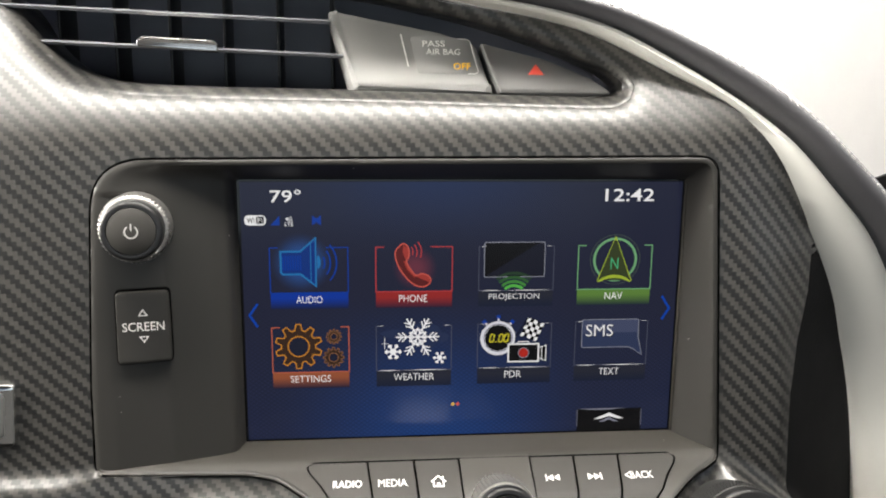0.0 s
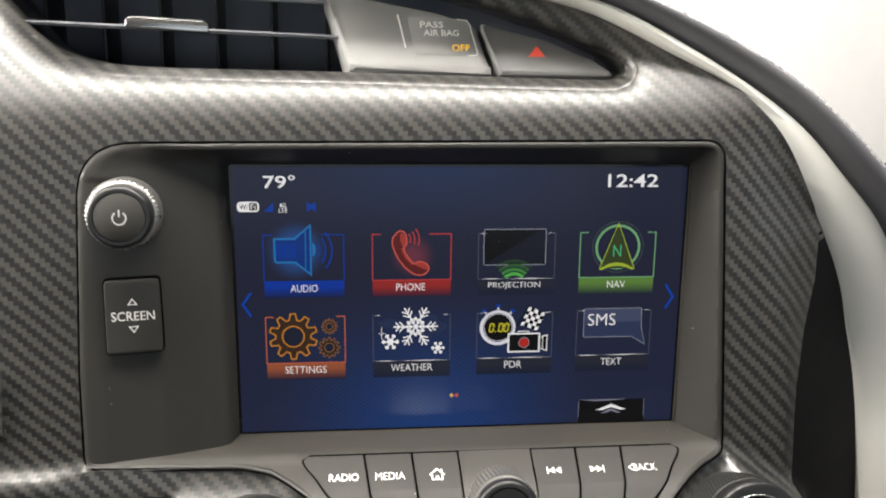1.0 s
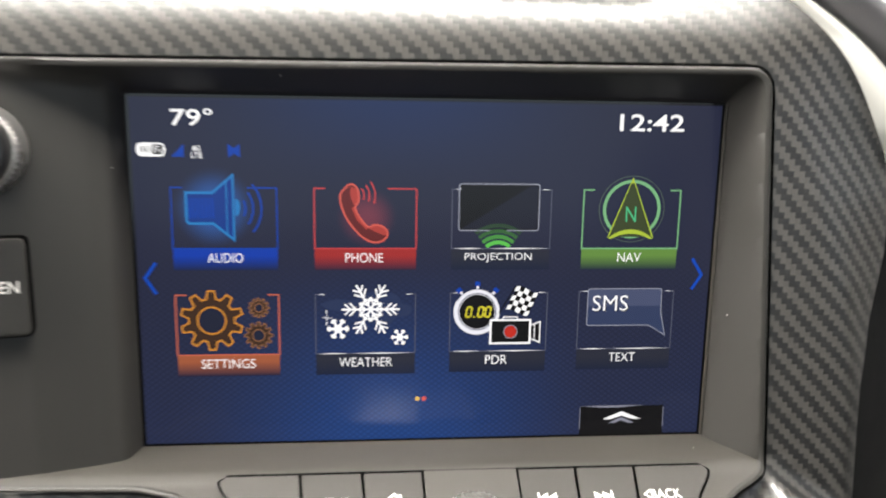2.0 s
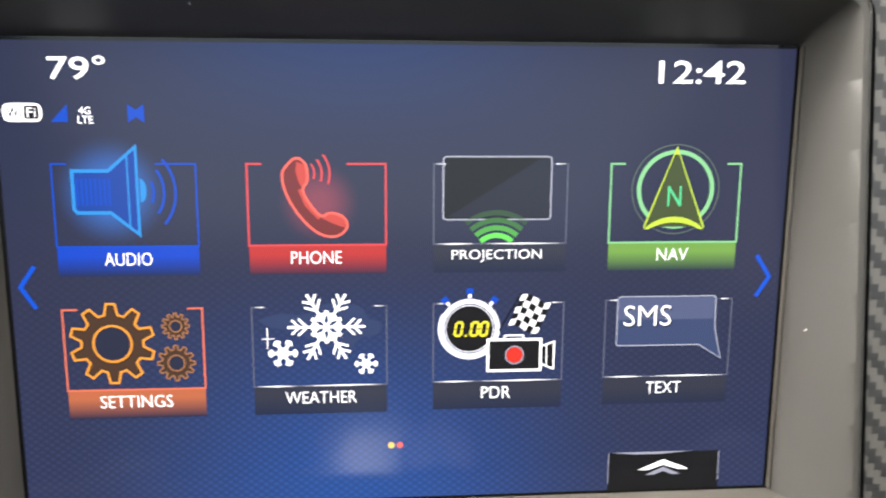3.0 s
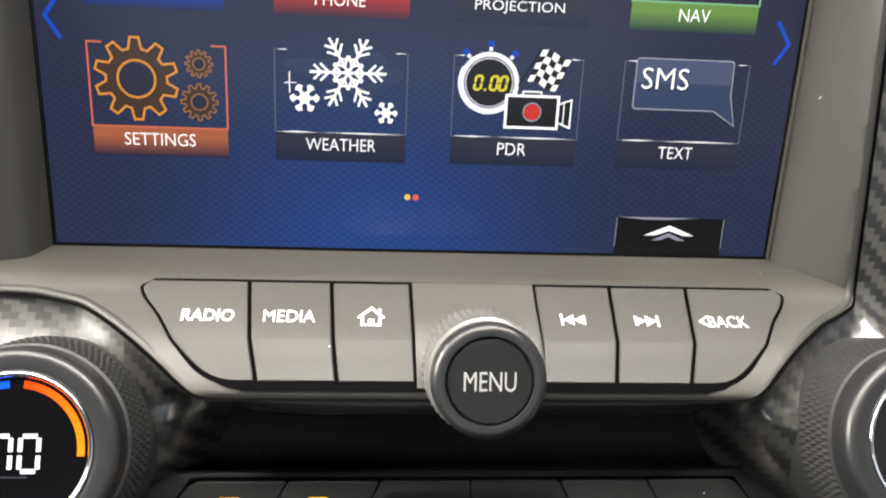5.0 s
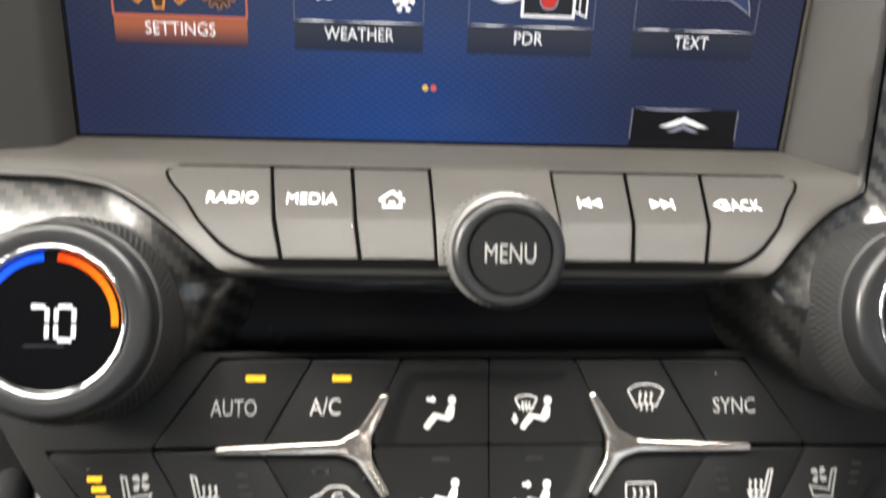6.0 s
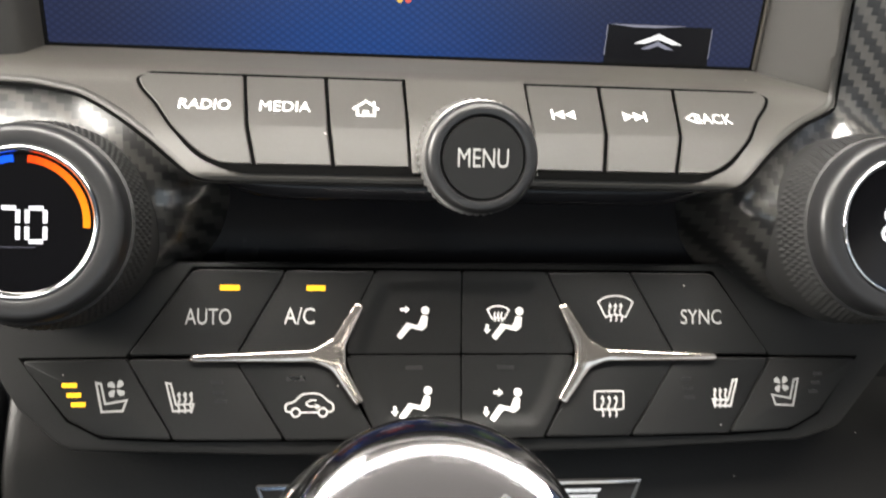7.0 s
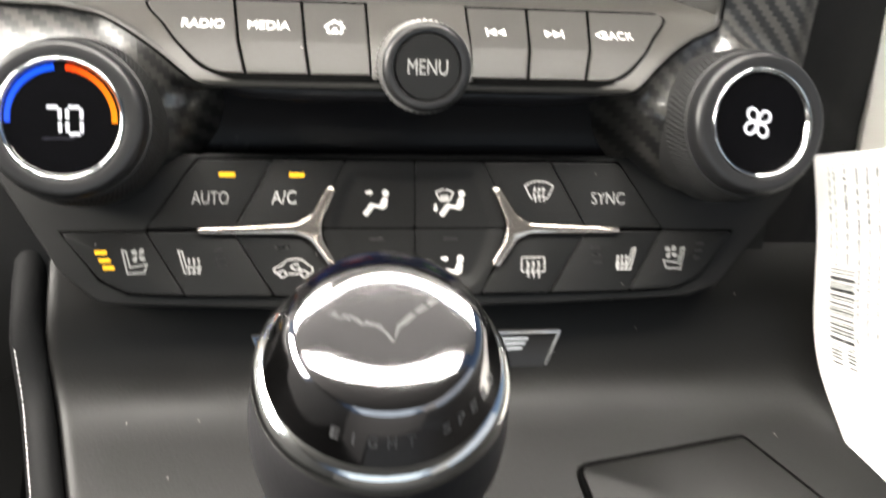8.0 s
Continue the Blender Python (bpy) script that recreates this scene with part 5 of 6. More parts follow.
def sketch(owner, nm, x, z, strokes, w=0.55, fills=(), mt=PRINT):
    """A printed symbol from strokes and filled shapes, in millimetres about (x, z) on the climate face."""
    bm = bmesh.new()
    ox, ob = x - 10.2, cb(z)
    for i, s in enumerate(strokes):
        closed = s[0] == s[-1] and len(s) > 2
        line(bm, [(ox + a, ob + b) for a, b in (s[:-1] if closed else s)], w, LEVEL[owner.name] + UP + 0.003 * (i % 3), CF, closed)
    for f in fills:
        flat(bm, [(ox + a, ob + b) for a, b in f], LEVEL[owner.name] + UP, CF)
    if LEVEL[owner.name] < 0:
        # the print follows the hollow
        bmesh.ops.triangulate(bm, faces=bm.faces[:])
        bmesh.ops.subdivide_edges(bm, edges=bm.edges[:], cuts=3, use_grid_fill=True)
        back = CF.inverted()
        flatco = np.array([back @ (v.co * 1000) for v in bm.verts])
        _, _, d, inside = to_edge(flatco[:, 0], flatco[:, 1], DISH)
        sunk = SINK * step_up(0.0, 4.2, np.where(inside, d, 0))
        for v, q, low in zip(bm.verts, flatco, sunk):
            v.co = at(CF, q[0], q[1], UP + 0.06 - low)
    return part(nm, bm, mt, owner, "white symbol")


def figure(dx=0.0):
    """A seated figure: head, back, thighs and shins."""
    head = ring_pts(2.9 + dx, 2.7, 0.95, n=14)
    body = [(2.1 + dx, 1.6), (3.5 + dx, 1.4), (3.3 + dx, -0.9), (2.2 + dx, -1.9), (-0.4 + dx, -1.3), (-2.6 + dx, -3.9), (-3.7 + dx, -3.2), (-1.4 + dx, -0.1), (1.2 + dx, -0.7)]
    return [head, rounded(body, 0.35, 3)]


def arrow(x, z, dx, dz, n=1.0):
    d, p = Vector((dx, dz)), Vector((-dz, dx))
    o = Vector((x, z))
    return [tuple(o - d * 1.1 * n + p * 0.38 * n), tuple(o - d * 1.1 * n - p * 0.38 * n), tuple(o + d * 0.1 * n - p * 0.38 * n), tuple(o + d * 0.1 * n - p * 0.95 * n), tuple(o + d * 1.2 * n),
            tuple(o + d * 0.1 * n + p * 0.95 * n), tuple(o + d * 0.1 * n + p * 0.38 * n)]


def shield(x, z, n=1.0):
    """A windscreen outline with three rising waves."""
    half = [(-3.5, 1.7), (-2.6, 2.35), (-1.4, 2.8), (0, 2.95)]
    foot = [(0, -0.75), (-1.0, -0.85), (-2.0, -1.25)]
    pane = half + [(-a, b) for a, b in half[-2::-1]] + [(-a, b) for a, b in foot[::-1]] + foot[1:]
    pane = [(x + n * a, z + n * b) for a, b in pane]
    waves = []
    for q in (-1.1, 0, 1.1):
        waves.append([(x + n * (q + 0.22 * math.sin(b * 2.4)), z + n * (-2.1 + b)) for b in np.linspace(0, 3.0, 8)])
    return [pane + pane[:1]], waves


sketch(CK[0, "face_vent_key"], "figure_mark", -1.4, -104.7, [], fills=figure(0.3) + [arrow(-1.5, 2.9, 1, 0, 0.95)])
pane, waves = shield(-1.6, 1.8, 0.72)
sketch(CK[1, "face_vent_key"], "figure_mark", 20.4, -104.8, pane + waves, 0.35, figure(0.5) + [arrow(-4.2, -1.4, 0, -1, 0.95)])
sketch(CK[0, "foot_vent_key"], "figure_mark", -0.6, -120.9, [], fills=figure(0.2) + [arrow(-4.4, -1.9, 0, -1, 0.95)])
sketch(CK[1, "foot_vent_key"], "figure_mark", 20.4, -121.4, [], fills=figure(0.1) + [arrow(-4.4, -1.6, 0, -1, 0.95), arrow(-1.6, 2.7, 1, 0, 0.95)])
pane, waves = shield(0, 0.2, 1.2)
sketch(CK[1, "air_conditioning_key"], "windscreen_mark", 46.5, -102.4, pane + waves, 0.36, [[(q - 0.5, 1.1), (q + 0.5, 1.1), (q, 2.1)] for q in (-1.3, 0, 1.3)], MIDPRINT)
box = rounded([(-3.45, -1.5), (3.45, -1.5), (3.45, 2.7), (-3.45, 2.7)], 0.6)
sketch(CK[1, "recirculation_key"], "rear_window_mark", 44.8, -121.2, [box + box[:1]] + [[(q + 0.25 * math.sin(b * 2.2), -3.2 + b) for b in np.linspace(0, 4.2, 9)] for q in (-1.6, 0, 1.6)], 0.4,
       [[(q - 0.5, 0.9), (q + 0.5, 0.9), (q, 1.8)] for q in (-1.6, 0, 1.6)], MIDPRINT)
CAR = smooth_curve([(-5.2, -1.2), (-5.2, 0.2), (-3.4, 0.9), (-1.4, 2.5), (2.2, 2.5), (4.4, 0.8), (5.2, 0.4), (5.2, -1.2), (3.9, -1.4)], 30)
sketch(CK[0, "recirculation_key"], "car_mark", -24.2, -121.2, [CAR, [(-5.2, -1.2), (-3.9, -1.4)], [(-2, -1.5), (2, -1.5)]] + [ring_pts(q, -1.5, 0.95, n=14) + ring_pts(q, -1.5, 0.95, n=14)[:1] for q in (-3, 3)]
       + [[(1.6, 1.2), (0.2, 1.2), (-0.6, 0.6), (-0.6, 0.2), (0.2, -0.2), (1.6, -0.2)]], 0.38, [[(1.4, -0.9), (2.5, -0.2), (1.4, 0.5)]], MIDPRINT)
for side, s in ((0, 1), (1, -1)):
    x = -52 if side == 0 else 72.6
    sketch(CK[side, "heated_seat_key"], "heated_seat_mark", x, -119.4, [[(s * -3.4, 3.2), (s * -2.4, 3.0), (s * -1.2, -1.6), (s * 2.6, -1.4), (s * 2.2, -2.8), (s * -1.8, -3.0), (s * -3.4, 3.2)]]
           + [[(s * (q + 0.2 * math.sin(b * 2.6)), -3.4 + b) for b in np.linspace(0, 4.0, 8)] for q in (-0.6, 0.7, 2.0)], 0.42, [[(s * (q - 0.5), 0.5), (s * (q + 0.5), 0.5), (s * q, 1.3)] for q in (-0.6, 0.7, 2.0)], DIM if side == 0 else MIDPRINT)
    x = -66.9 if side == 0 else 88
    petal = ((0.25, 0), (1.0, -38), (1.9, -26), (2.2, 0), (1.9, 20), (1.0, 20))
    blades = [[(s * 0.9 + r * math.cos(radians(a + d)), 1.9 + r * math.sin(radians(a + d))) for r, d in petal] for a in (55, 145, 235, 325)]
    sketch(CK[side, "ventilated_seat_key"], "ventilated_seat_mark", x, -119.3, [[(s * -3.3, 3.2), (s * -2.3, 3.0), (s * -1.3, -1.4), (s * 3.2, -0.6), (s * 2.4, -2.9), (s * -2.0, -3.1), (s * -3.3, 3.2)]], 0.45, blades, DIM)

# ---- climate knobs ----


def climate_knob(name, label, m, base):
    k = thing(name, label, "knob", base, "climate knobs")
    skirt = lathe(bmesh.new(), [(21.9, -22), (21.5, -14), (20.1, -6.0), (19.0, -5.4)], m, 72)
    part("grip", skirt, RUBBER, k, "rubber grip", 25)
    # rows of small pyramids on the grip
    skirt = bmesh.new()
    n, tall = 92, 1.5
    for row in range(5):
        cm = -12.9 + row * tall
        for i in range(n):
            w = [2 * math.pi * (i + d + row % 2 * 0.5) / n for d in (0.04, 0.5, 0.96)]
            cs = (cm - tall * 0.94, cm, cm + tall * 0.94)
            q = [skirt.verts.new(at(m, r * math.cos(a), r * math.sin(a), c)) for a, c, r in
                 [(a, c, 21.56 - 1.5 * (c + 14) / 8.6) for a, c in ((w[0], cs[1]), (w[1], cs[0]), (w[2], cs[1]), (w[1], cs[2]))]]
            r = 21.86 - 1.5 * (cm + 14) / 8.6
            top = skirt.verts.new(at(m, r * math.cos(w[1]), r * math.sin(w[1]), cm + 0.15))
            for a in range(4):
                skirt.faces.new((q[a], q[(a + 1) % 4], top))
    tagged(part("knurling", skirt, RUBBER, k, "diamond knurling", 25), kind="stuff")
    body = lathe(bmesh.new(), [(19.5, -6.2), (19.6, -4.4), (19.45, -3.2)] + arc_profile(17.2, -2.2, 2.1, 8, 90, 8) + [(16.2, -0.08), (15.2, -0.15), (14.85, -0.35), (14.7, -1.4)], m, 96)
    part("collar", body, BLACK, k, "smooth black collar", 180)
    ring = lathe(bmesh.new(), [(14.8, -1.6), (14.75, -0.2), (14.6, 0.05), (14.35, 0.1), (14.15, 0.0), (13.4, -1.0), (13.3, -1.7)], m, 96)
    part("chrome_ring", ring, BRIGHT, k, "polished chrome ring", 180)
    disc = lathe(bmesh.new(), [(13.8, -1.6), (13.7, -1.0), (0, -1.0)], m, 96)
    return k, part("display_window", disc, PIANO, k, "glossy black round display")


LK, RK = face(-78.2, -53.1, -75.8, 25), face(101.4, -54.0, -73.6, 25, 4)
_, win = climate_knob("temperature_knob", "black knurled climate knob with lit display reading 70", LK, (-78, -34, -84))
for a0, a1, steps, cols in ((96, 184, 12, ((0.0, 0.09, 1.0), (0.02, 0.10, 1.0))), (84, -4, 12, ((1.0, 0.06, 0.005), (1.0, 0.28, 0.01)))):
    for i in range(steps):
        f0, f1 = i / steps, (i + 1) / steps
        col = tuple(cols[0][k] + (cols[1][k] - cols[0][k]) * (i / (steps - 1)) for k in range(3))
        bm = bmesh.new()
        line(bm, ring_pts(0, 0, 12.35, a0 + (a1 - a0) * f0, a0 + (a1 - a0) * f1, 5), 1.35, -0.9, LK)
        part("arc_segment", bm, lit("knob_arc", col, 1.9), win)
KNOBWHITE = lit("knob_white", (0.9, 0.92, 1.0), 1.5)


def segments(x, b, w, h, which, m, home):
    seg = {"a": ((0, h), (w, h)), "b": ((w, h), (w, h / 2)), "c": ((w, h / 2), (w, 0)), "d": ((0, 0), (w, 0)), "e": ((0, 0), (0, h / 2)), "f": ((0, h / 2), (0, h)), "g": ((0, h / 2), (w, h / 2))}
    for s in which:
        (a, c), (d, e) = seg[s]
        u = Vector((d - a, e - c)).normalized() * 0.35
        bm = bmesh.new()
        line(bm, [(x + a + u.x, b + c + u.y), (x + d - u.x, b + e - u.y)], 0.85, -0.88, m)
        part("digit_segment", bm, KNOBWHITE, home, "white lit segment")


segments(-3.6, -3.6, 3.3, 6.4, "abc", LK, win)
segments(1.4, -3.6, 3.3, 6.4, "abcdef", LK, win)
bm = bmesh.new()
line(bm, [(-4.6, -4.7), (3.0, -4.7)], 0.22, -0.9, LK)
part("underline", bm, lit("knob_dim", (0.12, 0.12, 0.16), 1.0), win)
_, win = climate_knob("fan_knob", "black knurled climate knob whose lit display shows a fan", RK, (101, -34, -84))
bm = bmesh.new()
for i in range(4):
    a = radians(35 + 90 * i)
    loop = [(2.6 + 1.9 * math.cos(w), (1.5 + 0.15 * math.cos(w)) * math.sin(w)) for w in (2 * math.pi * j / 24 for j in range(24))]
    line(bm, [(-1.2 + 0.95 * (u * math.cos(a) - v * math.sin(a)), 0.1 + 0.95 * (u * math.sin(a) + v * math.cos(a))) for u, v in loop], 0.75, -0.88 + 0.004 * i, RK, True)
part("fan_mark", bm, KNOBWHITE, win, "white fan symbol")

# ---- air vent, airbag lamp and hazard key ----
vent = thing("air_vent", "black dashboard air vent with thin horizontal blades and a chrome slider", "air vent", (-110, 12, 88))
bm = bmesh.new()
rows = [[(x, -8.5, 80), (x, 60, 80), (x, 60, t), (x, 9, t)] for x, t in ((-200, 134), (-70, 132), (10, 116), (64, 98))]
loft(bm, [list(r) for r in zip(*rows)])
for r in (rows[0], rows[-1]):
    bm.faces.new([bm.verts.new(Vector(q) * 0.001) for q in r])
part("duct", bm, DUCT, vent)
for x0, z0, x1, z1 in ((-180, 103.4, -46.5, 98.8), (-180, 115.8, -52, 111.4), (-180, 128, -58, 124)):
    bm = bmesh.new()
    prof = [(8.6, 0.35), (9.4, 0.75), (12, 0.9), (24, 0.5), (24, -0.5), (12, -0.7), (9.4, -0.5)]
    loft(bm, [[(x0 + (x1 - x0) * f, y, z0 + (z1 - z0) * f + dz + (y - 9) * 0.06) for y, dz in prof] for f in np.linspace(0, 1, 9)], True)
    bmesh.ops.recalc_face_normals(bm, faces=bm.faces[:])
    part("blade", bm, BLADE, vent)
for i in range(6):
    x = -160 + 21.5 * i
    bm = bmesh.new()
    prism(bm, rounded([(x - 0.6, 84), (x + 0.6, 84), (x + 0.6, 130), (x - 0.6, 130)], 0.3, 2), -56, -36, FRONT, 0.3)
    part("guide_fin", bm, BLACK, vent)
VS = face(-108.2, 7.4, 102.2, 0) @ Matrix.Rotation(radians(-2.5), 4, "Z")
bm = prism(bmesh.new(), rounded([(-14.8, -1.6), (14.6, -1.9), (14.6, 1.2), (12.6, 2.6), (-12.8, 2.6), (-14.8, 1.2)], [1, 1, 1, 1.4, 1.4, 1], 4), -6, 0.6, VS, 0.9)
part("slider", bm, CHROME, vent, "satin chrome slider")

AB = face(0, 6.0, 95, 27)


def ab(pts):
    return [(x, (z - 95) / math.cos(radians(27))) for x, z in pts]


bag = thing("airbag_lamp", "grey airbag indicator panel lettered PASS AIR BAG OFF in the vent", "indicator", (-15, 12, 87))
bm = prism(bmesh.new(), rounded(ab([(-43.8, 86.2), (10.2, 85.6), (4.2, 104.6), (-10, 109.4), (-53.4, 117.5)]), [1, 0.8, 3, 10, 1.5], 5), -14, 0.6, AB, 3.4)
panel = part("panel", bm, PANELGREY, bag)
bm = bmesh.new()
prism(bm, rounded(ab([(-25.4, 107.4), (-24.9, 107.4), (-22.2, 95.2), (-22.7, 95.2)]), 0.1, 2), 0.2, 0.75, AB)
part("groove", bm, PRINT, panel)
bm = prism(bmesh.new(), rounded([(-18.8, -2.8), (4.6, -2.8), (1.2, 12.2), (-21.6, 13.4)], 1.6, 4), 0.3, 0.66, AB, 0.05)
part("lamp_window", bm, plastic("lamp_window", (0.23, 0.228, 0.223), 0.4, 0.0, 0.001, 0.05), panel, "grey lamp window")
bm = bmesh.new()
line(bm, [(0.4, -2.7), (3.4, -2.7), (4.3, -1.9), (1.5, 11.0), (0.6, 11.9), (-3, 12.2)], 0.28, 0.69, AB)
part("window_rim", bm, PRINT, panel, "pale rim of the window")
bm = letters("PASS", -16.9, -8.2, 8.6, 11.2, 0.72, AB, 0.01)
letters("AIR BAG", -15.6, -2.4, 5.2, 7.8, 0.72, AB, 0.01, bm)
part("lettering", bm, PRINT, panel, "white letters")
part("lettering", letters("OFF", -5.2, 1.4, -1.0, 1.8, 0.72, AB, 0.01), lit("amber_letters", (0.9, 0.50, 0.04), 1.9), panel, "lit amber letters")
HZ = face(0, 5.0, 95, 27)
haz = thing("hazard_key", "dark hazard warning key with a red triangle in the vent", "button", (30, 10, 86))
bm = prism(bmesh.new(), rounded(ab([(11.8, 85.6), (58, 85.4), (48, 92), (30, 99.2), (5.2, 105.2)]), [1, 2, 12, 20, 1], 5), -14, 0.6, HZ, 2.0)
hcap = part("key_cap", bm, plastic("hazard_key_grey", (0.12, 0.119, 0.117), 0.45, 0.1, 0.0005, 0.06), haz)
bm = bmesh.new()
flat(bm, [(23.2, -2.9), (29.6, -2.9), (26.5, 1.6)], 0.7, HZ)
part("hazard_triangle", bm, plastic("hazard_red", (0.75, 0.08, 0.05), 0.5, 0, 0.001, 0.05), hcap, "red triangle")

# chrome-framed key at the far side of the fascia
LKEY = face(-176, -17.8, -31.5, 0)
ck = thing("chrome_framed_key", "dark grey key in a bright chrome frame on the carbon fascia", "button", (-176, -17, -43))
part("frame", prism(bmesh.new(), rounded([(-12, -12.4), (8.2, -12.4), (9.8, 12), (-12, 12)], 2.6), -4, 1.8, LKEY, 1.6), BRIGHT, ck, "chrome frame")
part("key_cap", prism(bmesh.new(), rounded([(-10.5, -8.4), (5.0, -8.4), (6.2, 9.4), (-10.5, 9.4)], 2.4), -4, 2.2, LKEY, 0.9), METAL, ck)

# ---- silver arch and leather roll beside the fascia ----
INNER = smooth_curve([(-60, 128.5), (-2, 119.2), (42, 110.2), (77, 93.6), (98, 82.6), (110, 72.4), (121, 58.4), (132.5, 36.2), (148.5, -1.4), (157, -35), (165.5, -81), (172, -140)], 80)
INNER = set_back(INNER)
OUTER = smooth_curve([(-60, 130.5), (0, 121.0), (45.5, 112.2), (80, 96.6), (109, 80.0), (126.5, 67.4), (144.5, 49), (161.5, 29.6), (178, -5), (188, -45), (196, -90), (204, -150)], 80)
OUTER = set_back(OUTER)
ROLL = smooth_curve([(-60, 141), (0, 133), (38, 124), (60, 118.6), (84, 110), (109.5, 98), (127.5, 87), (146, 72.6), (165, 56.2), (180, 40), (202, 5), (216, -40), (224, -90), (228, -150)], 80)
ROLL = set_back(ROLL)
bm = bmesh.new()
rows = []
for (ax, az), (bx, bz) in zip(INNER, OUTER):
    if az < -128:
        break
    back = set_depth(az)
    rows.append([(ax + (bx - ax) * f, y + back, az + (bz - az) * f) for f, y in ((0, 8), (0, -9), (0.06, -10.4), (0.5, -11.6), (0.94, -10.4), (1.0, -9.2), (1.0, 0))])
loft(bm, rows)
bmesh.ops.recalc_face_normals(bm, faces=bm.faces[:])
solo("silver_arch_trim", bm, SILVER, "champagne silver painted arch trim beside the carbon fascia", "trim", smooth=40)
roll = thing("leather_roll", "dark leather padded roll with pale stitching outside the silver arch", "dash padding", (120, 10, 90))
bm = bmesh.new()
rows, seamline = [], []
for (ax, az), (bx, bz) in zip(OUTER, ROLL):
    row, back = [], set_depth(az)
    for i in range(13):
        f = i / 12
        row.append((ax + (bx - ax) * (f ** 0.9), back - 7 - 9 * math.sin(math.pi * min(1, f * 1.05)) + 9 * f ** 4, az + (bz - az) * (f ** 0.9)))
    row.append((bx + (bx - ax) * 0.06, 40 + back, bz + (bz - az) * 0.06))
    rows.append(row)
    seamline.append(Vector(row[7]))
loft(bm, rows)
bmesh.ops.recalc_face_normals(bm, faces=bm.faces[:])
part("padding", bm, ROLLSKIN, roll, smooth=180)


def stitches(parent, pts, pitch, up=(0, -1, -0.4), thick=0.28):
    """A row of short thread stitches along a line of points in millimetres."""
    bm = bmesh.new()
    p = [Vector(q) for q in smooth_curve([tuple(v) for v in pts], max(4, int(sum((Vector(b) - Vector(a)).length for a, b in zip(pts, pts[1:])) / pitch)))]
    for a, b in zip(p, p[1:]):
        d = (b - a)
        s, e = a + d * 0.1, a + d * 0.82
        side = d.cross(Vector(up)).normalized() * thick
        out = side.cross(d).normalized() * thick
        if out.dot(Vector(up)) < 0:
            out = -out
        ring = [[s, s + d * 0.1 + side + out, s + d * 0.1 - side + out], [e, e - d * 0.1 + side + out, e - d * 0.1 - side + out]]
        v = [[bm.verts.new(q * 0.001) for q in r] for r in ring]
        m0 = [bm.verts.new((a + d * f + out * 1.5) * 0.001) for f in (0.3, 0.65)]
        for f in ((v[0][0], v[0][1], m0[0]), (v[0][0], m0[0], v[0][2]), (v[0][1], v[1][1], m0[1], m0[0]), (v[0][2], m0[0], m0[1], v[1][2]), (v[1][0], m0[1], v[1][1]), (v[1][0], v[1][2], m0[1])):
            bm.faces.new(f)
    ob = part("stitch", bm, THREAD, parent, "pale grey thread", 0)
    return tagged(ob, kind="stuff")


stitches(roll, [q + Vector((0, -0.9, 0)) for q in seamline[::3]], 3.4, thick=0.3)

# passenger side beyond the arch
# The black lower panel is added to keep reflections in the carbon dark.
for name, mt, label, heights in (("passenger_dash", GREYSKIN, "pale grey passenger side dash panel beyond the leather roll", (0, 70, 150)),
                                 ("lower_passenger_dash", DARKSKIN, "black lower dash panel, mostly unseen, added for the carbon side to reflect", (-330, -150, -1))):
    bm = bmesh.new()
    loft(bm, [[(60 + 40 * i, 60 + 22 * i, z + 6 * i) for i in range(11)] for z in heights])
    bmesh.ops.recalc_face_normals(bm, faces=bm.faces[:])
    solo(name, bm, mt, label, "dash panel", kind="structure", smooth=180)

# ---- centre console ----
PROFILE = [(-30, -124), (-38, -133), (-43.5, -140.5), (-48, -150), (-52.5, -158), (-60, -163.2), (-75, -168.6), (-100, -177.6), (-160, -200), (-260, -238), (-420, -300)]
profile = smooth_curve(PROFILE, 60)


def lean(y):
    """How far the console's edge has come in at a depth."""
    return 0.3 * max(0.0, min(70.0, -45.0 - y))


bm = bmesh.new()
rows = []
for y, z in profile:
    xl, xr = -95.0 + lean(y), 232.0
    row = [(xl - 0.8, y, z - 7), (xl, y, z - 2.0), (xl + 1.2, y, z - 0.4)]
    row += [(xl + 4 + (xr - xl - 4) * i / 34, y, z + 95 * max(0, (i - 27) / 7) ** 1.6) for i in range(35)]
    rows.append(row)
loft(bm, rows)
bmesh.ops.recalc_face_normals(bm, faces=bm.faces[:])
solo("console_top", bm, CONSOLE, "dark grained centre console skin below the climate panel", "console", kind="structure", smooth=60)
bm = bmesh.new()
loft(bm, [[(x, y, z) for x in (-380, -240, -107, -40, 60, 126)] for y, z in ((-14, -86), (-20, -100), (-30, -118), (-36, -150), (-36, -190), (-36, -330))])
bmesh.ops.recalc_face_normals(bm, faces=bm.faces[:])
solo("console_front", bm, CONSOLE, "dark console front behind the climate panel", "console", kind="structure", smooth=60)
side = thing("console_side_roll", "dark leather console edge with pale stitching", "console padding", (-100, -90, -175))
bm = bmesh.new()
rows = []
for y, z in profile:
    rows.append([(-102 + lean(y) + dx, y, z + dz) for dx, dz in ((6.4, -8), (6.0, -2.2), (4.6, 0.2), (2.4, 0.9), (0, 0.5), (-2.2, -1.4), (-3.6, -6), (-4.4, -30), (-5, -80))])
loft(bm, rows)
bmesh.ops.recalc_face_normals(bm, faces=bm.faces[:])
part("padding", bm, DARKSKIN, side, smooth=180)
stitches(side, [(-103.6 + lean(y), y - 0.8, z + 0.7) for y, z in profile[4:24:2]], 1.9, (0, -0.4, 1), 0.17)

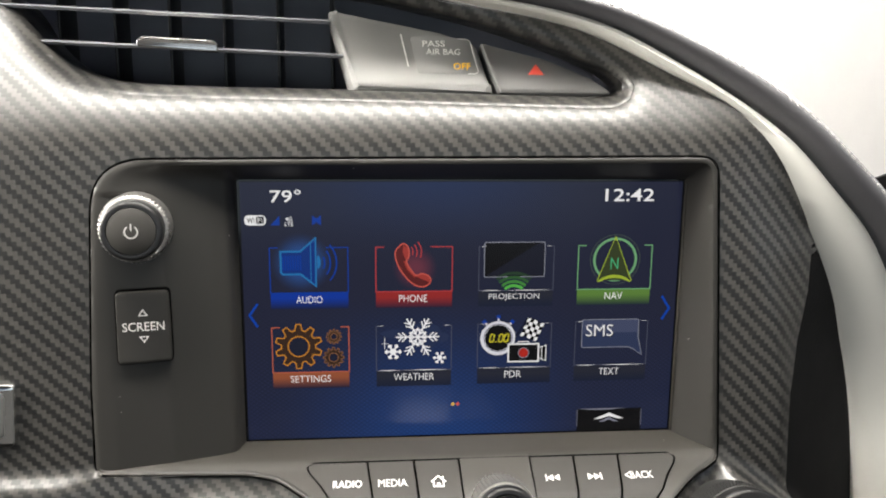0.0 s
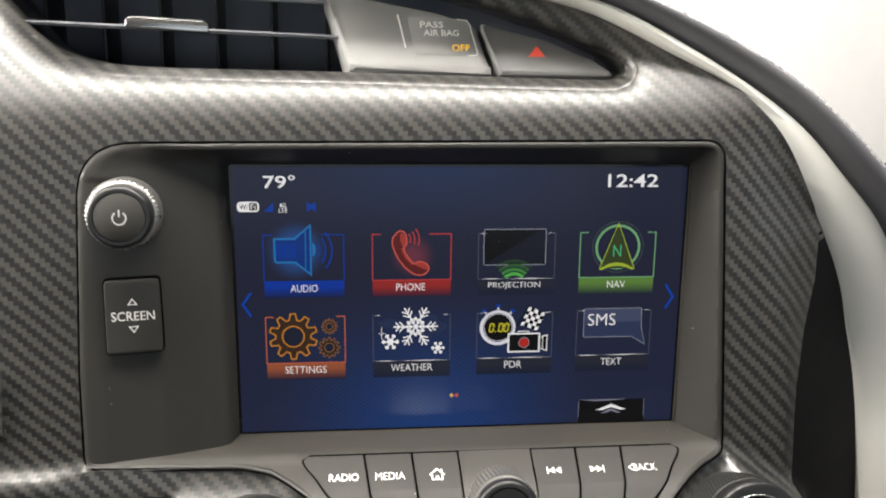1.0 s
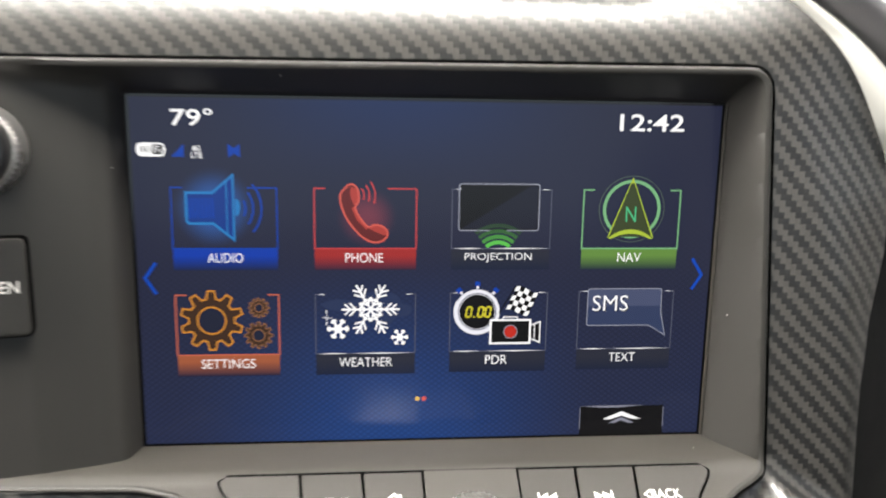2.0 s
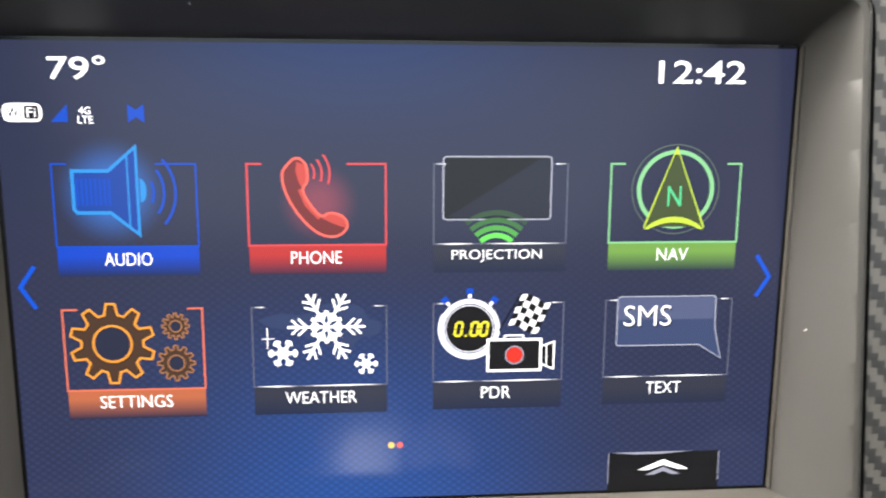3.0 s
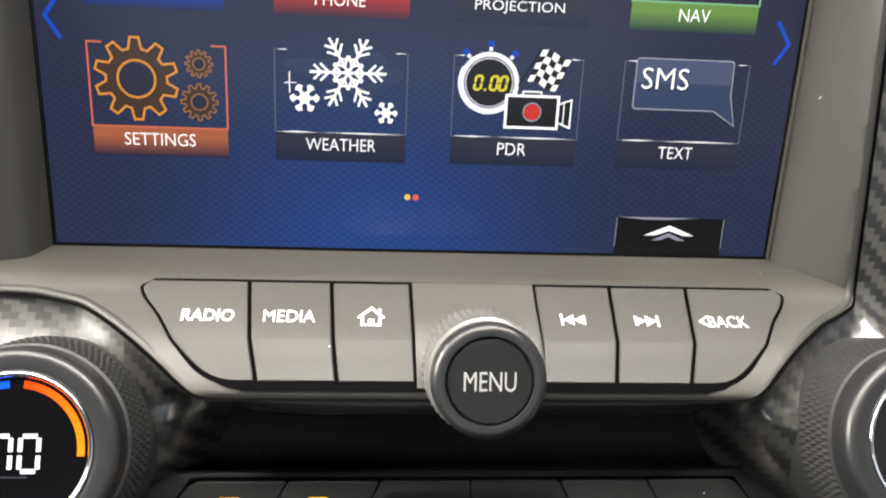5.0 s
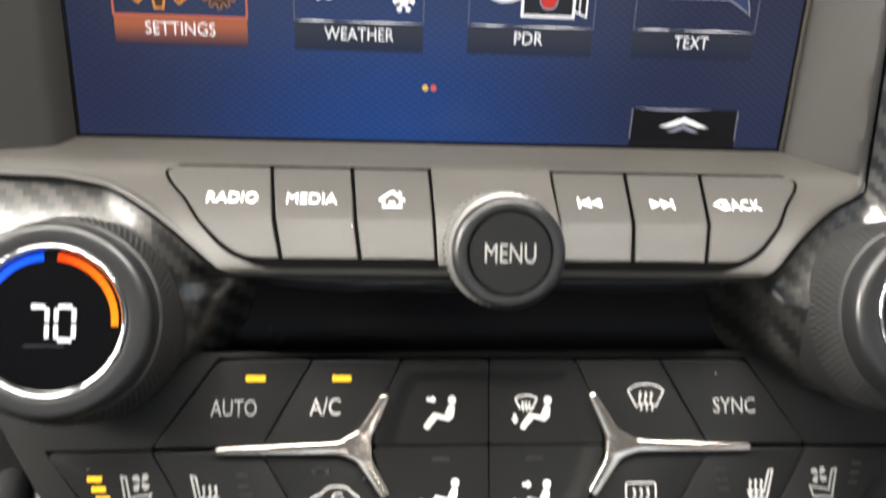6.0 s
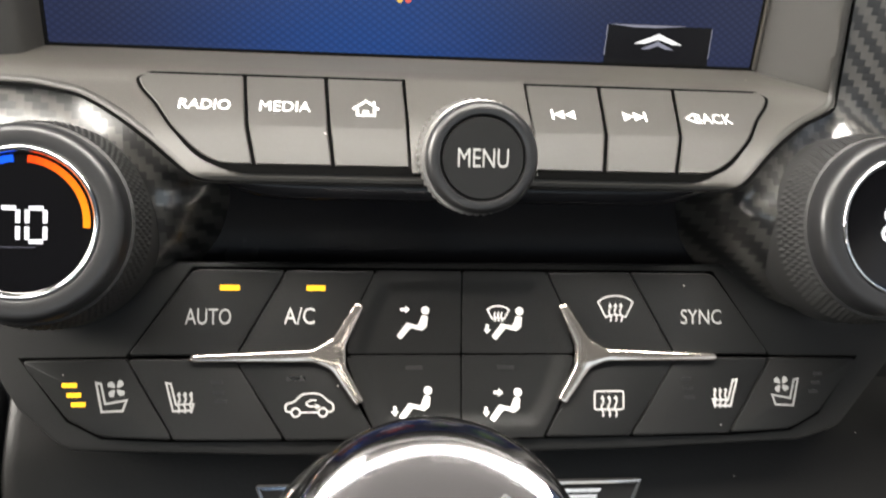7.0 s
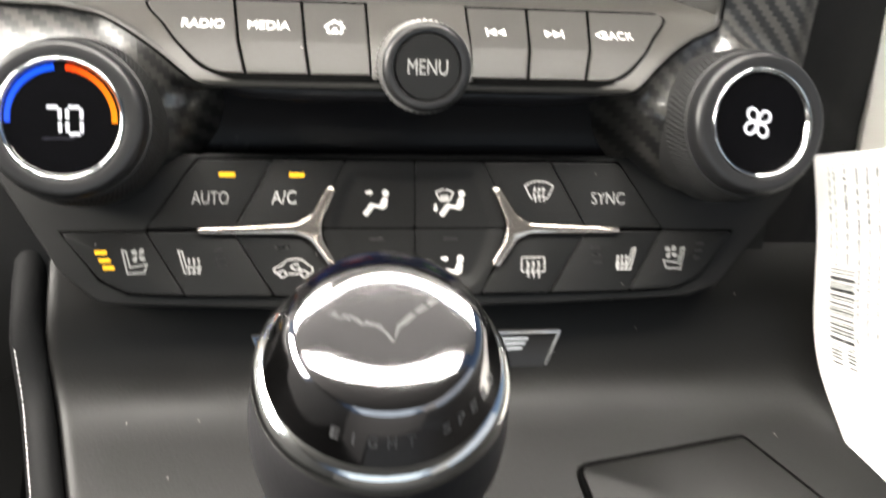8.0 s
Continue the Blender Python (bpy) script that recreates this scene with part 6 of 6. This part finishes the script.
# badge plate on the console front
BD = face(10.0, -48.2, -151.4, 24)
badge = thing("console_badge", "dark badge plate in a bright chrome frame below the climate panel", "badge", (10, -48, -157))
out = rounded([(-47.8, 6.6), (47.8, 6.6), (41.6, -9.0), (-41.6, -9.0)], [1.2, 1.2, 3.4, 3.4], 5)
part("frame", prism(bmesh.new(), out, -3, 0.9, BD, 0.5), BRIGHT, badge, "chrome frame")
part("plate", prism(bmesh.new(), inset(out, 1.4) if area(out) > 0 else inset(out[::-1], 1.4), -2, 1.0, BD, 0.1), BLACK, badge)
for i in range(6):
    x = -30 + 11.2 * i
    for k, z in enumerate((0.2, 1.7, 3.2)):
        part("raised_bar", flat(bmesh.new(), [(x + k * 0.5, z), (x + 8.6 + k * 0.9, z), (x + 9.1 + k * 0.9, z + 0.9), (x + 0.3 + k * 0.5, z + 0.9)], 1.06, BD), CHAMPAGNE, badge, "raised chrome bar")
for i in range(12):
    x = -24 + 4.6 * i
    part("small_bar", flat(bmesh.new(), [(x, -4.6), (x + 3.2, -4.6), (x + 3.7, -2.6), (x + 0.5, -2.6)], 1.06, BD), CHAMPAGNE, badge)

# cubby lid let into the console
SL = math.degrees(math.atan2(9.0, 25.0))
LD = face(110, -75, -168.6, 90 - SL)
lid_shape = rounded([(-54.5, -4.9), (0.6, 2.8), (36, -40), (30, -95), (-40, -95)], [5, 4, 6, 6, 6], 6)
lid = thing("cubby_lid", "dark console cubby lid with a black gap round it", "lid", (100, -110, -182))
part("rim", prism(bmesh.new(), lid_shape, -3, 1.6, LD, 1.2), GAP, lid, "black rim gap")
inner = inset(lid_shape if area(lid_shape) > 0 else lid_shape[::-1], 1.7)
part("panel", prism(bmesh.new(), inner, -2, 2.0, LD, 0.5), CONSOLE, lid)

# ---- gear shifter ----
GS = Matrix(((1, 0, 0, -4.1), (0, 0.9397, -0.342, -127.2), (0, 0.342, 0.9397, -85.0), (0, 0, 0, 1)))


shift = thing("gear_shifter", "black gear shifter knob with dark chrome cap and chrome ring", "gear shifter", (-5.4, -96, -172))
GRIP = [(23.6, -18.6), (25.0, -20.2), (26.2, -24.5), (27.0, -31), (27.3, -38), (26.6, -46), (24.6, -55), (20.5, -65), (15, -75), (12, -86)]
part("grip", lathe(bmesh.new(), GRIP[::-1], GS, 72), LEATHER, shift, "black leather grip", 180)
part("shaft", lathe(bmesh.new(), [(30, -100), (24, -92), (12, -84), (10.5, -70)], GS, 48), LEATHER, shift, "leather boot", 180)
part("chrome_ring", lathe(bmesh.new(), [(23.6, -20.4), (25.0, -19.4), (25.6, -17.4), (25.2, -15.4), (24.0, -13.6), (22.2, -12.8)], GS, 96), BRIGHT, shift, "polished chrome ring", 180)
# the cap: a nearly level top, a rim that rolls over, and a steep flank
slopes = [(0, 0), (8, 1.0), (10, 3.2), (12.4, 8.5), (14.8, 14), (16, 20), (17.2, 32), (18.2, 50), (19.0, 62), (20.2, 67), (21.4, 68), (22.9, 68)]
CAP, h = [(0.0, 0.6)], 0.6
for (r0, a0), (r1, a1) in zip(slopes, slopes[1:]):
    for i in range(1, 5):
        a = a0 + (a1 - a0) * (i - 0.5) / 4
        h -= (r1 - r0) / 4 * math.tan(radians(a))
        CAP.append((r0 + (r1 - r0) * i / 4, h))
cap = part("cap", lathe(bmesh.new(), CAP[::-1], GS, 128), DARKCHROME, shift, "dark chrome cap", 180)
bm = bmesh.new()
word = "EIGHT SPEED"
for i, ch in enumerate(word):
    if ch == " ":
        continue
    w = radians(-71 + (i - 5) * 9.3)
    cone = GS @ Matrix.Rotation(w + math.pi / 2, 4, "Z") @ Matrix.Translation((0, -20.7, float(np.interp(20.7, [p[0] for p in CAP], [p[1] for p in CAP])))) @ Matrix.Rotation(radians(68), 4, "X")
    letters(ch, -0.85 if ch != "I" else -0.2, 0.85 if ch != "I" else 0.2, -1.2, 1.2, 0.12, cone, 0.02, bm)
part("lettering", bm, MARK, cap, "engraved letters EIGHT SPEED")
bm = bmesh.new()
line(bm, [(-10.5, 1.2), (-8.4, 0.2), (-6.6, 0.6), (-4.6, -1.2), (-2.6, -1.2), (-0.4, -3.2), (0.8, -5.2)], 0.55, 0.64, GS)
for k in range(5):
    flat(bm, [(-10.2 + 2.0 * k, 1.9 - 0.75 * k), (-9.2 + 2.0 * k, 1.5 - 0.75 * k), (-8.6 + 2.0 * k, 0.3 - 0.75 * k), (-9.4 + 2.0 * k, 0.7 - 0.75 * k)], 0.64, GS)
flat(bm, [(0.9, -5.2), (1.6, -1.6), (4.2, 1.0), (5.4, 0.6), (3.4, -1.4), (2.2, -2.2)], 0.64, GS)
flat(bm, [(4.8, 1.4), (6.6, 3.0), (7.6, 2.2), (5.8, 0.9)], 0.64, GS)
flat(bm, [(7.2, 3.4), (8.8, 4.6), (9.6, 3.8), (8.0, 2.5)], 0.64, GS)
for v in bm.verts:
    q = GS.inverted() @ (v.co * 1000)
    q.z = float(np.interp(math.hypot(q.x, q.y), [p[0] for p in CAP], [p[1] for p in CAP])) + 0.05
    v.co = (GS @ q) * 0.001
part("emblem", bm, EMBLEM, cap, "grey crossed emblem")
for x in (-3.2, 3.2):
    bm = bmesh.new()
    rows = []
    for r, c in GRIP[1:7]:
        rows.append([tuple(GS @ Vector((x + dx, -math.sqrt((r + up) ** 2 - (x + dx) ** 2), c))) for dx, up in ((-0.55, -0.1), (-0.4, 0.3), (0.4, 0.3), (0.55, -0.1))])
    loft(bm, rows)
    bmesh.ops.recalc_face_normals(bm, faces=bm.faces[:])
    part("grip_slit", bm, CHROME, shift, "chrome strip")

# paper tag leaning beside the console
tag = thing("paper_tag", "white printed paper tag with a barcode leaning beside the console", "paper tag", (146, -75, -172))
EDGE = smooth_curve([(125, -44, -87), (129.5, -50, -107), (138.5, -60, -149), (145.5, -84, -172.4)], 15)
ACROSS = [tuple(Vector((58, -6, 11)).lerp(Vector((44, -42, -16)), i / 14)) for i in range(15)]


def on_tag(i, a, lift=0.0):
    """A place on the paper: i steps down its edge, a across from 0 to 1."""
    k = max(0, min(13, int(i)))
    e = Vector(EDGE[k]).lerp(Vector(EDGE[k + 1]), i - k)
    w = Vector(ACROSS[k]).lerp(Vector(ACROSS[k + 1]), i - k)
    curl = 2.5 * max(0.0, 0.12 - a) / 0.12 * (i / 14) ** 1.3
    return e + w * a + Vector((0.4, -lift - 4 * math.sin(math.pi * min(1, a)) * 0.4, 0)) + Vector((-0.6 * curl, curl * 1.8, 0))


bm = bmesh.new()
for lift in (0.0, 0.25):
    loft(bm, [[tuple(on_tag(i, a, lift)) for a in (0, 0.03, 0.07, 0.12, 0.25, 0.4, 0.6, 0.8, 1.0)] for i in range(15)])
bmesh.ops.recalc_face_normals(bm, faces=bm.faces[:])
part("sheet", bm, PAPER, tag, smooth=180)


def mark(bm, i0, i1, a0, a1):
    bm.faces.new([bm.verts.new(on_tag(i, a, 0.6) * 0.001) for i, a in ((i0, a0), (i1, a0), (i1, a1), (i0, a1))])


rs = random.Random(4)
bm = bmesh.new()
i = 4.8
while i < 9.2:
    h = rs.choice((0.06, 0.06, 0.1, 0.17))
    mark(bm, i, i + h, 0.06, 0.17)
    i += h + rs.choice((0.06, 0.09, 0.14))
tagged(part("barcode", bm, INK, tag, "black barcode"), kind="stuff")
bm = bmesh.new()
for a, high, first, last in ((0.055, 0.008, 0.7, 4.2), (0.078, 0.008, 0.7, 4.4), (0.122, 0.015, 0.6, 4.5), (0.178, 0.015, 0.6, 8.6), (0.228, 0.015, 0.6, 8.0), (0.278, 0.015, 0.5, 7.4),
                             (0.328, 0.013, 0.5, 7.0), (0.378, 0.013, 0.5, 6.4), (0.428, 0.013, 0.5, 6.8), (0.478, 0.013, 0.5, 6.0)):
    i = first
    mark(bm, i - 0.2, i - 0.12, a + 0.3 * high, a + 0.8 * high)
    while i < last:
        for k in range(rs.randint(2, 8)):
            h = rs.uniform(0.035, 0.06)
            tall = rs.choice((1.0, 1.0, 0.7, 0.7, 0.7))
            mark(bm, i, i + h, a + high * (1 - tall), a + high)
            i += h + 0.035
        i += 0.11
tagged(part("fine_print", bm, INK, tag, "rows of small grey print"), kind="stuff")

# ---- the closed cabin round the camera ----


def slab(name, label, x0, x1, y0, y1, z0, z1, mt=CABIN):
    bm = bmesh.new()
    bmesh.ops.create_cube(bm, size=1)
    for v in bm.verts:
        v.co = Vector(((x0 + x1) / 2 + v.co.x * (x1 - x0), (y0 + y1) / 2 + v.co.y * (y1 - y0), (z0 + z1) / 2 + v.co.z * (z1 - z0)))
    me = bpy.data.meshes.new(name)
    bm.to_mesh(me)
    bm.free()
    me.materials.append(mt)
    return tagged(new(name, me), label, "cabin", kind="structure")


slab("cabin_floor", "dark cabin floor", -0.75, 0.75, -1.3, 0.9, 0.22, 0.26)
slab("ceiling", "dark cabin headlining", -0.74, 0.74, -0.82, -0.06, 1.25, 1.28)
slab("ceiling_header", "dark windscreen header", -0.74, 0.74, 0.08, 0.32, 1.25, 1.28)
slab("wall_east", "dark lower door lining", 0.72, 0.76, -1.3, 0.9, 0.26, 0.86)
slab("wall_west", "dark lower door lining", -0.76, -0.72, -1.3, 0.9, 0.26, 0.86)
slab("wall_south", "dark bulkhead behind the seats", -0.75, 0.75, -1.3, -1.26, 0.26, 1.08)
slab("wall_north", "dark bulkhead under the windscreen", -0.75, 0.75, 0.86, 0.9, 0.26, 0.92)
# Unseen slab, placed to keep stray side light off the dash.
slab("pillar_west", "dark lining behind the driver's door", -0.76, -0.72, -1.3, -0.3, 0.86, 1.25)
# Black sheet stands in for the unlit depth of the footwell.
bm = bmesh.new()
loft(bm, [[(x, y, z - 34 - 0.1 * (-106 - x)) for x in (-106, -130, -180, -330)] for y, z in profile[::4]] )
bmesh.ops.recalc_face_normals(bm, faces=bm.faces[:])
solo("footwell_lining", bm, GAP, "black sheet added for the dark of the footwell beside the console", "lining", kind="structure", smooth=180)
# The same unseen light block on the other side.
slab("pillar_east", "dark lining of the passenger door", 0.72, 0.76, -1.3, -0.95, 0.86, 1.25)
